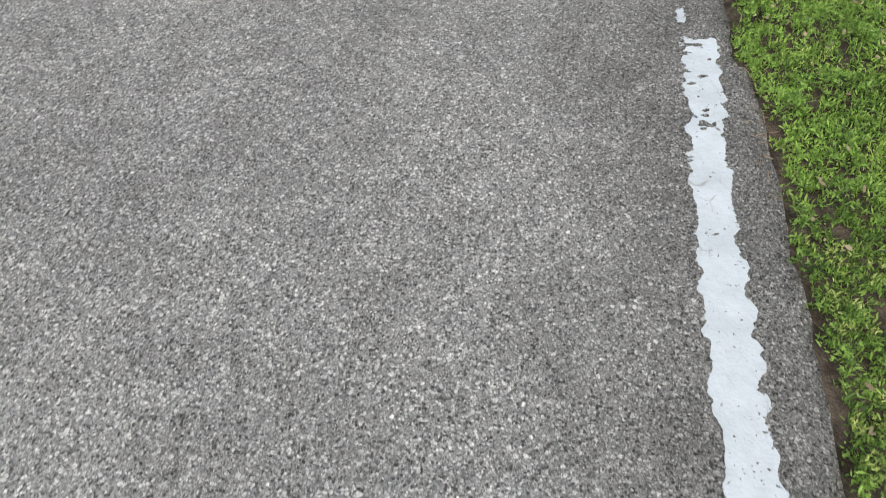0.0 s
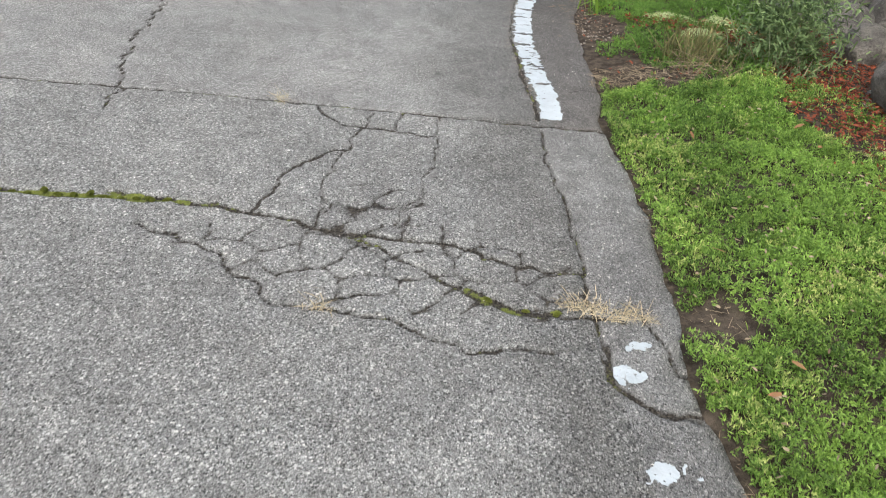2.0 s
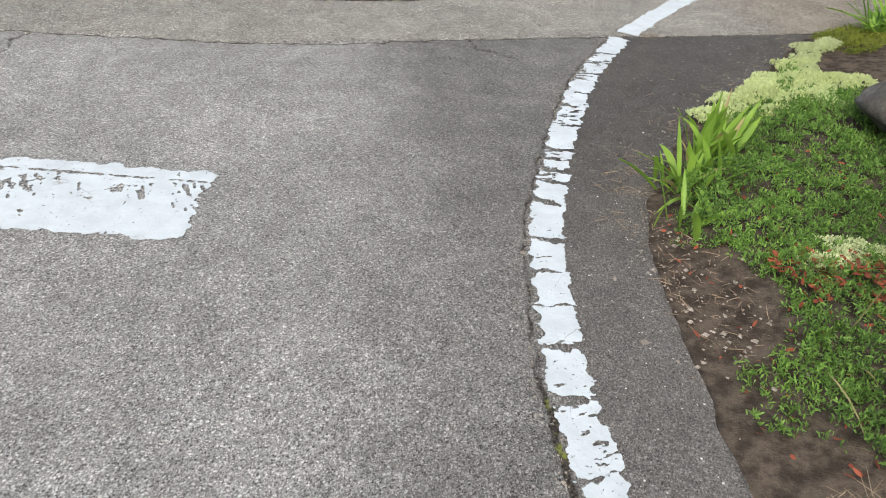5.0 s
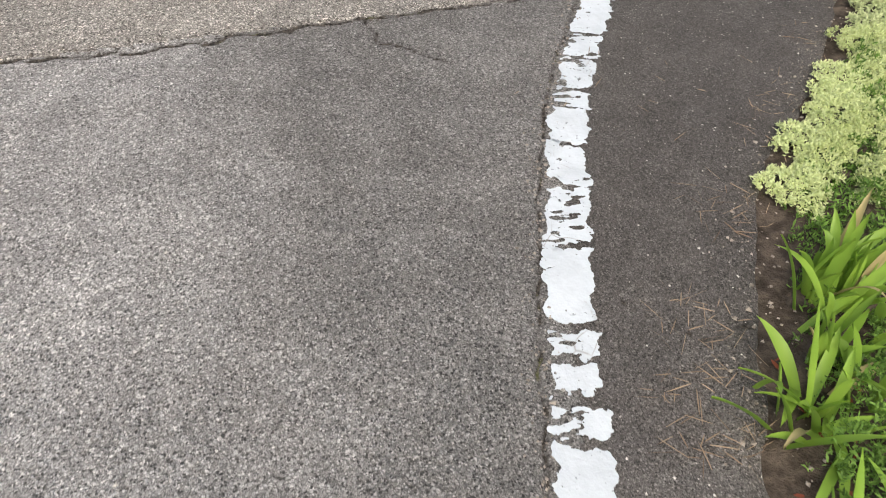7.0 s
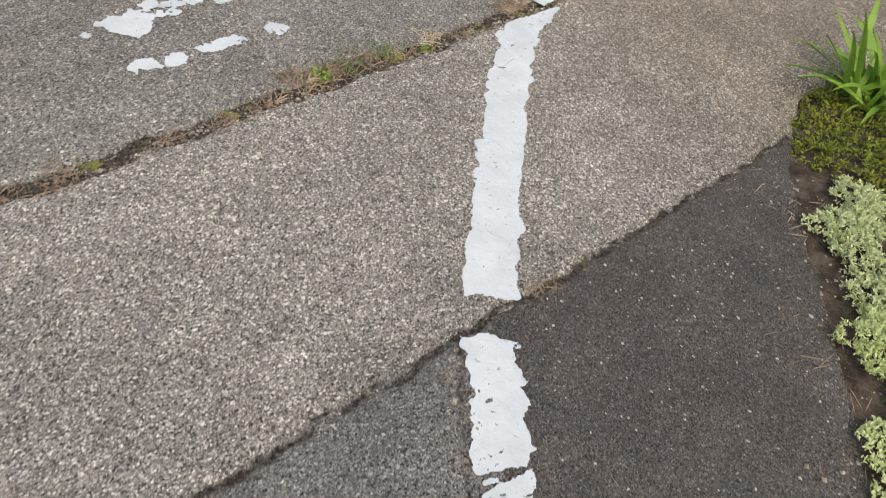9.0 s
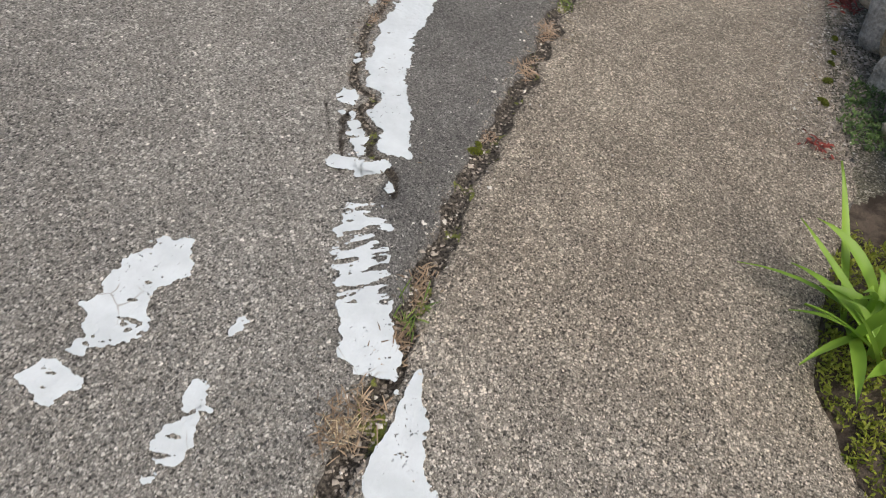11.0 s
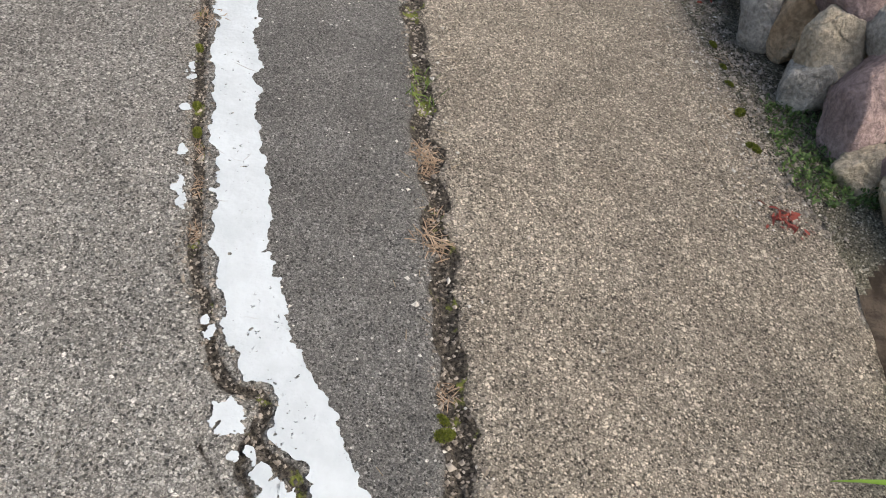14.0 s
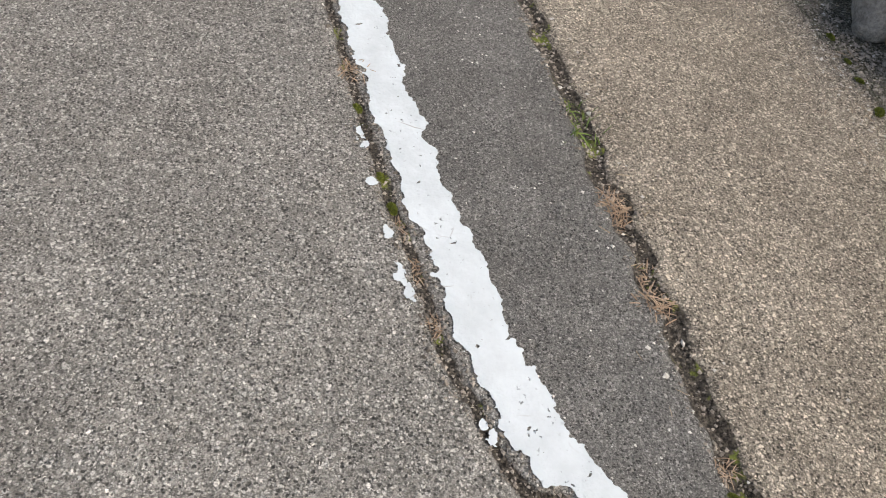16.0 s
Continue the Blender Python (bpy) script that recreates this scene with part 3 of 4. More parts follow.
def paint_field(name, line, width, parent=None, label="", wear=0.0, rag=0.010, seed=0.0, span=None, slant=0.0, cuts=(), group="", step=0.004, bias=0.0, oval=False):
    """Road paint along a curve, worn as paint wears: ragged sides and ends, scratches and bare spots are real gaps in its skin.
    wear: a number or a function of the way along and across; span: the stretch along the curve; cuts: courses that break it."""
    p = smooth_line(line, 0.01)
    run = np.concatenate([[0], np.cumsum(np.hypot(*np.diff(p, axis=0).T))])
    s0, s1 = span or (0.0, run[-1])
    reach = 2 * rag + 0.01 + np.max(np.abs(slant)) * width / 2
    s = np.arange(s0 - reach, s1 + reach, step)
    at = np.clip(s, 0, run[-1])
    mid_line = np.column_stack([np.interp(at, run, p[:, k]) for k in (0, 1)])
    d = np.column_stack([np.interp(at, run, v) for v in np.gradient(p, axis=0).T])
    d /= np.linalg.norm(d, axis=1, keepdims=True)
    mid_line += d * (s - at)[:, None]
    side = np.column_stack([-d[:, 1], d[:, 0]])
    half = width / 2 + 2 * rag
    u = np.linspace(-half, half, max(4, int(2 * half / step)))
    S, U = np.meshgrid(s, u, indexing="ij")
    q = (mid_line[:, None] + side[:, None] * u[None, :, None]).reshape(-1, 2)
    x, y = q.T
    edge = width / 2 - np.abs(U) + rag * (rough(x, y, 26, seed, 4).reshape(S.shape) + bias)
    near_cut, far_cut = slant if isinstance(slant, tuple) else (slant, slant)
    ends = np.minimum(S - s0 + near_cut * U, s1 - S - far_cut * U) + rag * rough(x, y, 34, seed + 7, 3).reshape(S.shape)
    value = np.minimum(edge, ends)
    if oval:
        value = width / 2 * (1 - np.hypot((2 * S - s0 - s1) / (s1 - s0), 2 * U / width)) + rag * (1.5 * rough(x, y, min(60.0, 0.55 / width * 2), seed, 4).reshape(S.shape) + bias)
    amount = wear(S, U) if callable(wear) else wear
    scratch = rough(S * 3.2 + U * 1.1, U * 0.9, 24, seed + 13, 3) * 0.7 + rough(S, U, 30, seed + 17, 3) * 0.5
    value = np.minimum(value, 0.016 * (1.25 - 1.7 * amount - scratch))
    value = np.minimum(value, 0.01 * (1.12 - rough(S, U, 95, seed + 19, 2)))
    for course, gap in cuts:
        value = np.minimum(value, (to_line(q, course)[0] - gap).reshape(S.shape) + 0.006 * rough(x, y, 60, seed + 23, 2).reshape(S.shape))
    rows, cols = S.shape
    flat_v = value.reshape(-1)
    ids2 = np.arange(rows * cols).reshape(rows, cols)
    cells = np.stack([ids2[:-1, :-1], ids2[1:, :-1], ids2[1:, 1:], ids2[:-1, 1:]], -1).reshape(-1, 4)
    count = (flat_v[cells] > 0).sum(1)
    verts, known, faces = [], {}, []

    def corner(a, b=None):
        key = (a, b) if b is None or a < b else (b, a)
        if key not in known:
            known[key] = len(verts)
            t = 0.0 if b is None else flat_v[a] / (flat_v[a] - flat_v[b])
            verts.append(q[a] if b is None else q[a] * (1 - t) + q[b] * t)
        return known[key]

    for cell in cells[count == 4].tolist():
        faces.append([corner(a) for a in cell])
    for cell in cells[(count > 0) & (count < 4)].tolist():
        ring = []
        for a, b in zip(cell, cell[1:] + cell[:1]):
            if flat_v[a] > 0:
                ring.append(corner(a))
            if (flat_v[a] > 0) != (flat_v[b] > 0):
                ring.append(corner(a, b))
        if len(ring) > 2:
            faces.append(ring)
    if not faces:
        return None
    w = np.array(verts)
    ob = mesh_object(name, np.column_stack([w, waves(w) + 0.0035]), faces, PAINT, parent, label, "road marking" if parent is None else "", group, "" if parent else "structure", True)
    if parent:
        ob.matrix_parent_inverse = Matrix.Translation(-parent.location)
    return ob


def along_y(line, y):
    """Way along a curve at which it reaches y."""
    p = smooth_line(line, 0.01)
    run = np.concatenate([[0], np.cumsum(np.hypot(*np.diff(p, axis=0).T))])
    return float(np.interp(y, p[:, 1], run))


first = along_y(LINE_1, 2.09)
paint_field("road_line", LINE_1, 0.098, None, "solid white painted edge line ending in a ragged fork", lambda S, U: 0.2 + 0.32 * np.clip((S - first + 0.6) / 0.6, 0, 1) * (U > -0.012 - 0.02 * np.sin(20 * S)), 0.013, 1.0)
broken = empty("broken_line", 0.6, 5.7, 0.0, "white painted edge line broken into short worn dashes", "road marking", kind="structure")
DASHES = [(5.73, 6.20, 0.2, 0), (6.215, 6.42, 0.3, 0.25), (6.43, 6.60, 0.35, 0.3), (6.61, 6.83, 0.45, 0.2), (6.87, 7.05, 0.15, -0.15), (7.08, 7.24, 0.1, 0.1), (7.25, 7.425, 0.1, 0.1), (7.435, 7.60, 0.2, -0.1),
          (7.625, 7.85, 0.12, 0.1), (7.875, 8.015, 0.2, -0.2), (8.03, 8.10, 0.5, 0), (8.13, 8.20, 0.3, 0.2), (8.22, 8.29, 0.45, 0), (8.32, 8.53, 0.15, 0.15), (8.545, 8.745, 0.45, 0.3), (8.765, 8.92, 0.2, -0.2),
          (8.93, 9.10, 0.2, 0.15), (9.105, 9.19, 0.62, 0), (9.20, 9.34, 0.42, 0.3), (9.345, 9.50, 0.5, 0.35), (9.51, 9.78, 0.2, 0.1)]
for k, (lo, hi, wear, slant) in enumerate(DASHES):
    paint_field("dash", LINE_2, 0.112, broken, "", wear, 0.013, 20.0 + k, (along_y(LINE_2, lo), along_y(LINE_2, hi)), slant)
paint_field("road_line", LINE_STRIP, 0.125, None, "solid white line painted across the concrete strip", 0.12, 0.010, 51.0, slant=(0.15, 2.0))
paint_field("road_line", LINE_3A + [(2.87, 11.21)], 0.115, None, "worn white line end flaking beside the weedy joint", lambda S, U: np.where(S < 0.17, 0.15, 0.80), 0.014, 55.0, slant=-0.5)
paint_field("road_line", [(3.035, 11.272)] + LINE_3[1:], 0.113, None, "solid white painted line with fine cracks and ragged sides", 0.06, 0.013, 61.0, cuts=((CRACK_COURSE[(CRACK_COURSE[:, 0] < 3.42)], 0.020),))


def paint_flake(x, y, a, b, turn, seed, wear=0.25, label="small white flake of worn road paint"):
    """A ragged remnant of paint about 2a by 2b."""
    c, s = a * math.cos(radians(turn)), a * math.sin(radians(turn))
    rag = min(0.022, 0.45 * b)
    return paint_field("paint_flake", [(x - c, y - s), (x, y), (x + c, y + s)], 2 * b, None, label, wear, rag, seed, None, 0.0, (), "flakes of road paint", 0.003 if a < 0.05 else 0.004, 0.35, True)


FLAKES = [(0.57, 3.89, 0.045, 0.035, 20), (0.60, 3.52, 0.05, 0.03, 10), (0.64, 4.02, 0.03, 0.02, 0), (0.59, 2.83, 0.04, 0.02, 90), (0.49, 2.67, 0.05, 0.014, 100),
          (0.51, 3.14, 0.10, 0.016, 98), (0.56, 2.2, 0.03, 0.012, 90), (3.169, 11.474, 0.034, 0.026, 40), (3.101, 11.453, 0.009, 0.008, 0), (3.116, 11.427, 0.015, 0.009, 30), (3.066, 11.391, 0.034, 0.017, 35),
          (3.033, 11.351, 0.038, 0.015, 30), (2.936, 11.341, 0.04, 0.02, -60), (2.975, 11.273, 0.034, 0.02, -55), (2.944, 11.28, 0.022, 0.010, -60), (2.925, 11.286, 0.011, 0.008, 0), (2.931, 11.201, 0.022, 0.009, 20),
          (3.357, 11.579, 0.012, 0.008, 0), (3.33, 11.56, 0.016, 0.010, 0), (3.70, 11.735, 0.028, 0.012, 15), (3.64, 11.715, 0.018, 0.010, 0), (3.80, 11.765, 0.014, 0.008, 15), (4.1, 11.835, 0.028, 0.010, 15), (3.95, 11.805, 0.018, 0.010, 0)]
for k, (x, y, a, b, turn) in enumerate(FLAKES):
    paint_flake(x, y, a, b, turn, 3.7 * k)
LETTER = [(2.36, 11.42, 0.13, 0.045, 5), (2.12, 11.39, 0.035, 0.035, 0), (2.15, 11.135, 0.06, 0.018, 8), (2.24, 11.165, 0.03, 0.014, 5), (2.40, 11.21, 0.02, 0.010, 5), (1.55, 11.01, 0.035, 0.03, 0), (1.51, 11.22, 0.04, 0.018, 0),
          (1.16, 11.15, 0.10, 0.045, 20), (1.33, 11.22, 0.05, 0.02, 10), (1.17, 10.925, 0.07, 0.022, 10), (1.34, 10.97, 0.07, 0.018, 12), (1.45, 11.2, 0.03, 0.015, 0)]
for k, (x, y, a, b, turn) in enumerate(LETTER):
    paint_flake(x, y, a, b, turn, 100 + 2.3 * k, 0.28, "patchy remnant of white lettering on the street")
BAR = [(-2.5, 7.945), (-1.7, 7.915), (-1.1, 7.875), (-0.52, 7.815)]
BAR_CRACK = [c for c, w, depth, m in CRACKS if abs(c[:, 0].mean() + 1.63) < 0.12 and c[-1, 1] > 9]
paint_field("road_bar", BAR, 0.46, None, "wide white bar across the road, worn through along its middle", lambda S, U: 0.16 + 0.48 * np.clip(1 - np.abs(U - 0.055) / 0.11, 0, 1) ** 0.5 + 0.12 * (S < 1.2), 0.016, 71.0, step=0.008,
            cuts=[(c, 0.016) for c in BAR_CRACK] + [(np.array([(-2.5, 8.115), (-1.75, 8.085), (-1.3, 8.055), (-0.9, 8.01), (-0.5, 7.965)]), 0.006), (np.array([(-1.36, 8.05), (-1.42, 7.9), (-1.55, 7.82)]), 0.006), (np.array([(-1.28, 7.78), (-1.2, 7.6)]), 0.012), (np.array([(-2.3, 7.79), (-1.9, 7.80), (-1.66, 7.88)]), 0.008)])
paint_field("road_line", [(-2.60, 6.9), (-2.60, 8.0), (-2.60, 9.2)], 0.17, None, "white painted line along the road", 0.3, 0.012, 75.0, step=0.008)


# ---- fieldstone walls ----
def stone(name, parent, material, x, y, z, sx, sy, sz, turn, seed, label=""):
    """A rounded, faceted fieldstone."""
    bm = bmesh.new()
    bmesh.ops.create_icosphere(bm, subdivisions=4, radius=1.0)
    r = random.Random(seed)
    cuts = [(Vector((r.uniform(-1, 1), r.uniform(-1, 1), r.uniform(-0.7, 1))).normalized(), r.uniform(0.55, 0.85)) for _ in range(12)]
    for v in bm.verts:
        p = v.co.copy()
        for n, d in cuts:
            over = p.dot(n) - d
            if over > 0:
                p -= n * over * 0.9
        q = p * 1.7 + Vector((seed * 3.1, seed, 0))
        p *= 1 + 0.09 * noise.noise(q) + 0.05 * noise.noise(q * 3.3) + 0.035 * noise.noise(q * 9) + 0.015 * noise.noise(q * 22)
        v.co = (p.x * sx, p.y * sy, p.z * sz)
    me = bpy.data.meshes.new(name)
    bm.to_mesh(me)
    bm.free()
    me.polygons.foreach_set("use_smooth", [True] * len(me.polygons))
    me.materials.append(material)
    ob = new(name, me)
    ob.matrix_world = pose(x, y, z, r.uniform(-12, 12), r.uniform(-12, 12), turn)
    if parent:
        ob.parent = parent
        ob.matrix_parent_inverse = Matrix.Translation(-parent.location)
    return tagged(ob, label)


def stone_wall(name, line, courses, size, label, seed, kinds):
    """Stones heaped in courses along a line, each course stepping back."""
    r = random.Random(seed)
    p = smooth_line(line, 0.02)
    wall = empty(name, p[0][0], p[0][1], 0.0, label, "stone wall", kind="structure")
    d = np.gradient(p, axis=0)
    d /= np.linalg.norm(d, axis=1, keepdims=True)
    k = 0
    for c in range(courses):
        along = r.uniform(0, size * 0.5)
        while along < 0.02 * len(p) - size * 0.4:
            w = size * r.uniform(0.65, 1.25)
            i = min(len(p) - 1, int((along + w / 2) / 0.02))
            back = np.array([d[i][1], -d[i][0]])
            q = p[i] + back * (0.17 + 0.14 * c + r.uniform(-0.03, 0.04))
            tall = size * r.uniform(0.40, 0.55)
            turn = math.degrees(math.atan2(d[i][1], d[i][0])) + r.uniform(-14, 14)
            z = 0.10 + c * size * 0.70 + r.uniform(-0.03, 0.03)
            stone("stone", wall, r.choice(kinds), q[0], q[1], z, w * 0.62, size * 0.46, tall, turn, seed * 50 + k)
            along += w * 0.92
            k += 1
    return wall


east = stone_wall("wall_east", [(2.58, 3.6), (2.52, 5.0), (2.48, 6.0), (2.60, 6.9), (2.58, 7.5), (2.35, 8.15)], 3, 0.40, "dry-stacked wall of rounded grey fieldstones", 3, [ROCK_DARK])
north = stone_wall("wall_north", [(2.35, 8.35), (2.95, 8.95), (3.5, 9.55), (4.1, 9.98), (4.7, 10.08), (5.3, 10.22), (6.6, 10.46)], 4, 0.27, "dry-stacked wall of grey, tan and purple fieldstones", 5, [ROCK_GREY, ROCK_GREY, ROCK_BROWN, ROCK_BROWN, ROCK_PURPLE, ROCK_TAN])
NORTH_STONES = [(4.82, 10.283, 0.106, 0.085, 0.12, ROCK_GREY), (4.737, 10.215, 0.169, 0.070, 0.145, ROCK_TAN), (4.555, 10.158, 0.183, 0.095, 0.125, ROCK_BROWN), (4.50, 10.209, 0.061, 0.080, 0.105, ROCK_GREY),
                (4.337, 10.115, 0.131, 0.125, 0.165, ROCK_PURPLE), (4.646, 10.115, 0.291, 0.118, 0.105, ROCK_PURPLE), (4.167, 10.11, 0.05, 0.08, 0.06, ROCK_BROWN), (4.121, 10.055, 0.113, 0.07, 0.06, ROCK_PURPLE),
                (4.03, 10.05, 0.07, 0.09, 0.075, ROCK_BROWN), (5.065, 10.345, 0.113, 0.065, 0.06, ROCK_BROWN), (4.978, 10.265, 0.202, 0.085, 0.07, ROCK_DARK), (4.833, 10.19, 0.261, 0.06, 0.08, ROCK_GREY),
                (4.488, 10.075, 0.28, 0.08, 0.07, ROCK_GREY), (5.12, 10.27, 0.25, 0.10, 0.08, ROCK_BROWN), (3.90, 10.0, 0.12, 0.12, 0.10, ROCK_GREY), (5.34, 10.33, 0.06, 0.13, 0.09, ROCK_BROWN)]
for k, (x, y, z, half, tall, kind) in enumerate(NORTH_STONES):
    stone("stone", north, kind, x + 0.25 * half * 0.3, y - 0.25 * half, z, half * 1.3, half * 1.15, tall * 1.22, 14 + 12 * math.sin(k * 2.3), 900 + k)
EAST_STONES = [(2.42, 8.32, 0.20, 0.34, 0.30, 0.30, ROCK_DARK), (2.72, 7.9, 0.50, 0.28, 0.26, 0.22, ROCK_DARK), (2.80, 7.5, 0.34, 0.26, 0.28, 0.24, ROCK_DARK), (2.60, 6.75, 0.13, 0.22, 0.26, 0.20, ROCK_DARK),
               (2.50, 5.60, 0.17, 0.27, 0.30, 0.22, ROCK_GREY), (2.40, 6.05, 0.10, 0.15, 0.16, 0.12, ROCK_GREY), (2.48, 5.95, 0.26, 0.22, 0.24, 0.20, ROCK_DARK), (2.66, 7.15, 0.16, 0.22, 0.24, 0.2, ROCK_DARK)]
for k, (x, y, z, sx, sy, sz, kind) in enumerate(EAST_STONES):
    stone("stone", east, kind, x, y, z, sx, sy, sz, 40 * math.sin(k * 3.1), 950 + k)

bank_bm = bmesh.new()
bank = [(2.95, -3), (2.95, 5.0), (2.95, 7.6), (2.75, 8.2), (3.2, 8.75), (3.75, 9.35), (4.3, 9.75), (5.0, 9.85), (7.5, 10.2), (14, 10.2), (14, -3)]
low = [bank_bm.verts.new((x, y, -0.05)) for x, y in bank]
high = [bank_bm.verts.new((x + 0.15, y - 0.05, 0.85)) for x, y in bank]
for k in range(len(bank)):
    bank_bm.faces.new((low[k], low[(k + 1) % len(bank)], high[(k + 1) % len(bank)], high[k]))
bank_bm.faces.new(high)
bank_me = bpy.data.meshes.new("bank")
bank_bm.to_mesh(bank_me)
bank_me.materials.append(SOIL)
tagged(new("bank", bank_me), "brown earth bank held behind the stone walls", "soil", kind="structure")


# ---- planting along the verge ----
def bed_spots(r, n, box, keep=0.02):
    """Random places in the bed inside a box, with their height and distance past the edge."""
    x0, y0, x1, y1 = box
    q = np.column_stack([r.uniform(x0, x1, n), r.uniform(y0, y1, n)])
    z, _, _, out = ground_height(q)
    ok = out > keep
    return q[ok], z[ok], out[ok]


BARE = [(1.05, 3.2, 0.30, 0.17), (0.90, 4.12, 0.13, 0.13), (1.10, 7.25, 0.17, 0.30), (1.05, 6.45, 0.22, 0.26), (1.25, 6.3, 0.28, 0.16), (0.80, 1.35, 0.05, 0.07), (1.0, 7.75, 0.12, 0.2)]


def covered(q):
    """How thickly plants stand at places: 0 on the bare patches."""
    out = np.ones(len(q))
    for x, y, a, b in BARE:
        d = ((q[:, 0] - x) / a) ** 2 + ((q[:, 1] - y) / b) ** 2
        out = np.minimum(out, np.clip((d - 0.75) * 2.0, 0, 1))
    thin = 1.15 + 0.8 * rough(q[:, 0], q[:, 1], 6.0, 41, 2) + 0.6 * rough(q[:, 0], q[:, 1], 21.0, 47, 2)
    red = (q[:, 0] > 1.84 + 0.1 * np.sin(5 * q[:, 1]) + 0.5 * np.clip(5.0 - q[:, 1], 0, 1)) & (q[:, 1] < 7.0)
    return out * np.clip(thin, 0.35, 1) * np.where(red, 0.12 + 0.5 * (rough(q[:, 0], q[:, 1], 3.5, 49, 2) > 0.35), 1.0)


def leaf_cover(name, q, z, material, label, r, tall, leaf, per, category="ground cover", width=0.36, lift=(8, 75), base_share=0.25):
    """A low carpet of sprigs; every sprig is a whorl of small leaves."""
    n = len(q)
    lump = 0.62 + 0.75 * rough(q[:, 0], q[:, 1], 5.5, 41, 2) + 0.65 * rough(q[:, 0], q[:, 1], 17.0, 43, 2)
    tops = z + tall * np.clip(lump, 0.12, 1.9) * (base_share + (1 - base_share) * r.random(n))
    base = np.repeat(np.column_stack([q, tops]), per, 0)
    base[:, :2] += r.normal(0, leaf * 0.35, (n * per, 2))
    base[:, 2] += r.uniform(-0.6, 0.6, n * per) * leaf
    length = leaf * r.uniform(0.6, 1.35, n * per)
    v, f = blades(base, random_ways(r, n * per, *lift), length, length * width, r.uniform(0, 0.5, n * per), 2, int(r.integers(1e6)))
    return mesh_object(name, v, f, material, None, label, category, kind="stuff")


r = np.random.default_rng(11)
q, z, out = bed_spots(r, 68000, (0.6, 0.2, 2.35, 6.2), 0.0)
keep = (r.random(len(q)) < np.maximum(covered(q), 0.8 * (out < 0.10) * (q[:, 1] < 5.6) * (np.abs(q[:, 1] - 3.2) > 0.2) * (np.abs(q[:, 1] - 4.12) > 0.13))) & (out > 0.02 * r.random(len(q)) * (1 + np.sin(9 * q[:, 1])))
leaf_cover("ground_cover", q[keep], z[keep], CRESS, "dense bright green cress-like ground cover on the verge", r, 0.078, 0.0155, 9, width=0.30, lift=(10, 80), base_share=0.2)
q, z, out = bed_spots(r, 26000, (0.66, 0.2, 2.2, 6.2), 0.02)
keep = (r.random(len(q)) < covered(q)) & (rough(q[:, 0], q[:, 1], 4.0, 61, 2) + 0.5 * rough(q[:, 0], q[:, 1], 16.0, 63, 2) > 0.25)
leaf_cover("ground_cover", q[keep], z[keep] + 0.008, leafy("yellow_green_tip", (0.22, 0.30, 0.06), (0.62, 0.68, 0.25), 0.5, 0.35), "pale yellow-green young tips standing out of the ground cover", r, 0.082, 0.014, 7, width=0.26, lift=(20, 85), base_share=0.45)
q, z, out = bed_spots(r, 9000, (0.7, 0.2, 2.2, 6.2), 0.03)
keep = r.random(len(q)) < covered(q)
leaf_cover("grass", q[keep], z[keep], leafy("grass_blade", (0.07, 0.15, 0.02), (0.36, 0.50, 0.10), 0.5, 0.4), "thin bright grass blades among the ground cover", r, 0.035, 0.034, 3, "grass", 0.085, (35, 88))
q, z, out = bed_spots(r, 26000, (0.8, 5.6, 2.35, 9.3))
keep = (r.random(len(q)) < covered(q)) & (out > 0.07 + 0.06 * r.random(len(q)))
leaf_cover("ground_cover", q[keep], z[keep], DARK_CRESS, "deep green mossy ground cover between the plants", r, 0.062, 0.017, 8, width=0.28, lift=(15, 85))
q, z, out = bed_spots(r, 4200, (2.45, 9.5, 3.6, 10.25), 0.0)
keep = (out < 0.42) & (q[:, 0] > 2.72) & (r.random(len(q)) < 0.9)
leaf_cover("ground_cover", q[keep], z[keep], leafy("yellow_green_moss", (0.10, 0.14, 0.012), (0.25, 0.27, 0.035)), "yellow-green mossy mat beside the concrete apron", r, 0.035, 0.014, 7)
q, z, out = bed_spots(r, 520, (4.05, 10.05, 4.5, 10.3), 0.0)
leaf_cover("ground_cover", q, z, leafy("creeper_leaf", (0.045, 0.085, 0.03), (0.17, 0.26, 0.08)), "small dark green creeping leaves at the wall's foot", r, 0.02, 0.016, 5)

# red and brown fallen leaves
def fallen(name, q, z, material, label, r, size, category="dry leaves"):
    n = len(q)
    base = np.column_stack([q, z + r.uniform(0.006, 0.03, n)])
    v, f = blades(base, random_ways(r, n, -12, 22), size * r.uniform(0.6, 1.4, n), size * r.uniform(0.28, 0.5, n), r.uniform(-0.1, 0.25, n), 3, int(r.integers(1e6)))
    return mesh_object(name, v, f, material, None, label, category, kind="stuff")


q, z, out = bed_spots(r, 9500, (1.78, 4.2, 2.6, 7.2))
keep = r.random(len(q)) < np.clip((q[:, 0] - 1.76 - 0.1 * np.sin(5 * q[:, 1]) - 0.5 * np.clip(5.0 - q[:, 1], 0, 1)) * 5.0, 0.02, 0.85) * (0.5 + 0.5 * (rough(q[:, 0], q[:, 1], 3.5, 49, 2) < 0.35))
fallen("fallen_leaves", q[keep], z[keep] + 0.02, RUST, "red-brown dry leaves drifted before the stone wall", r, 0.024)
q, z, out = bed_spots(r, 420, (0.95, 6.1, 2.0, 8.2))
fallen("fallen_leaves", q, z, RUST, "scattered rusty dry leaves among the plants", r, 0.022)
q, z, out = bed_spots(r, 420, (1.3, 7.15, 2.1, 7.4))
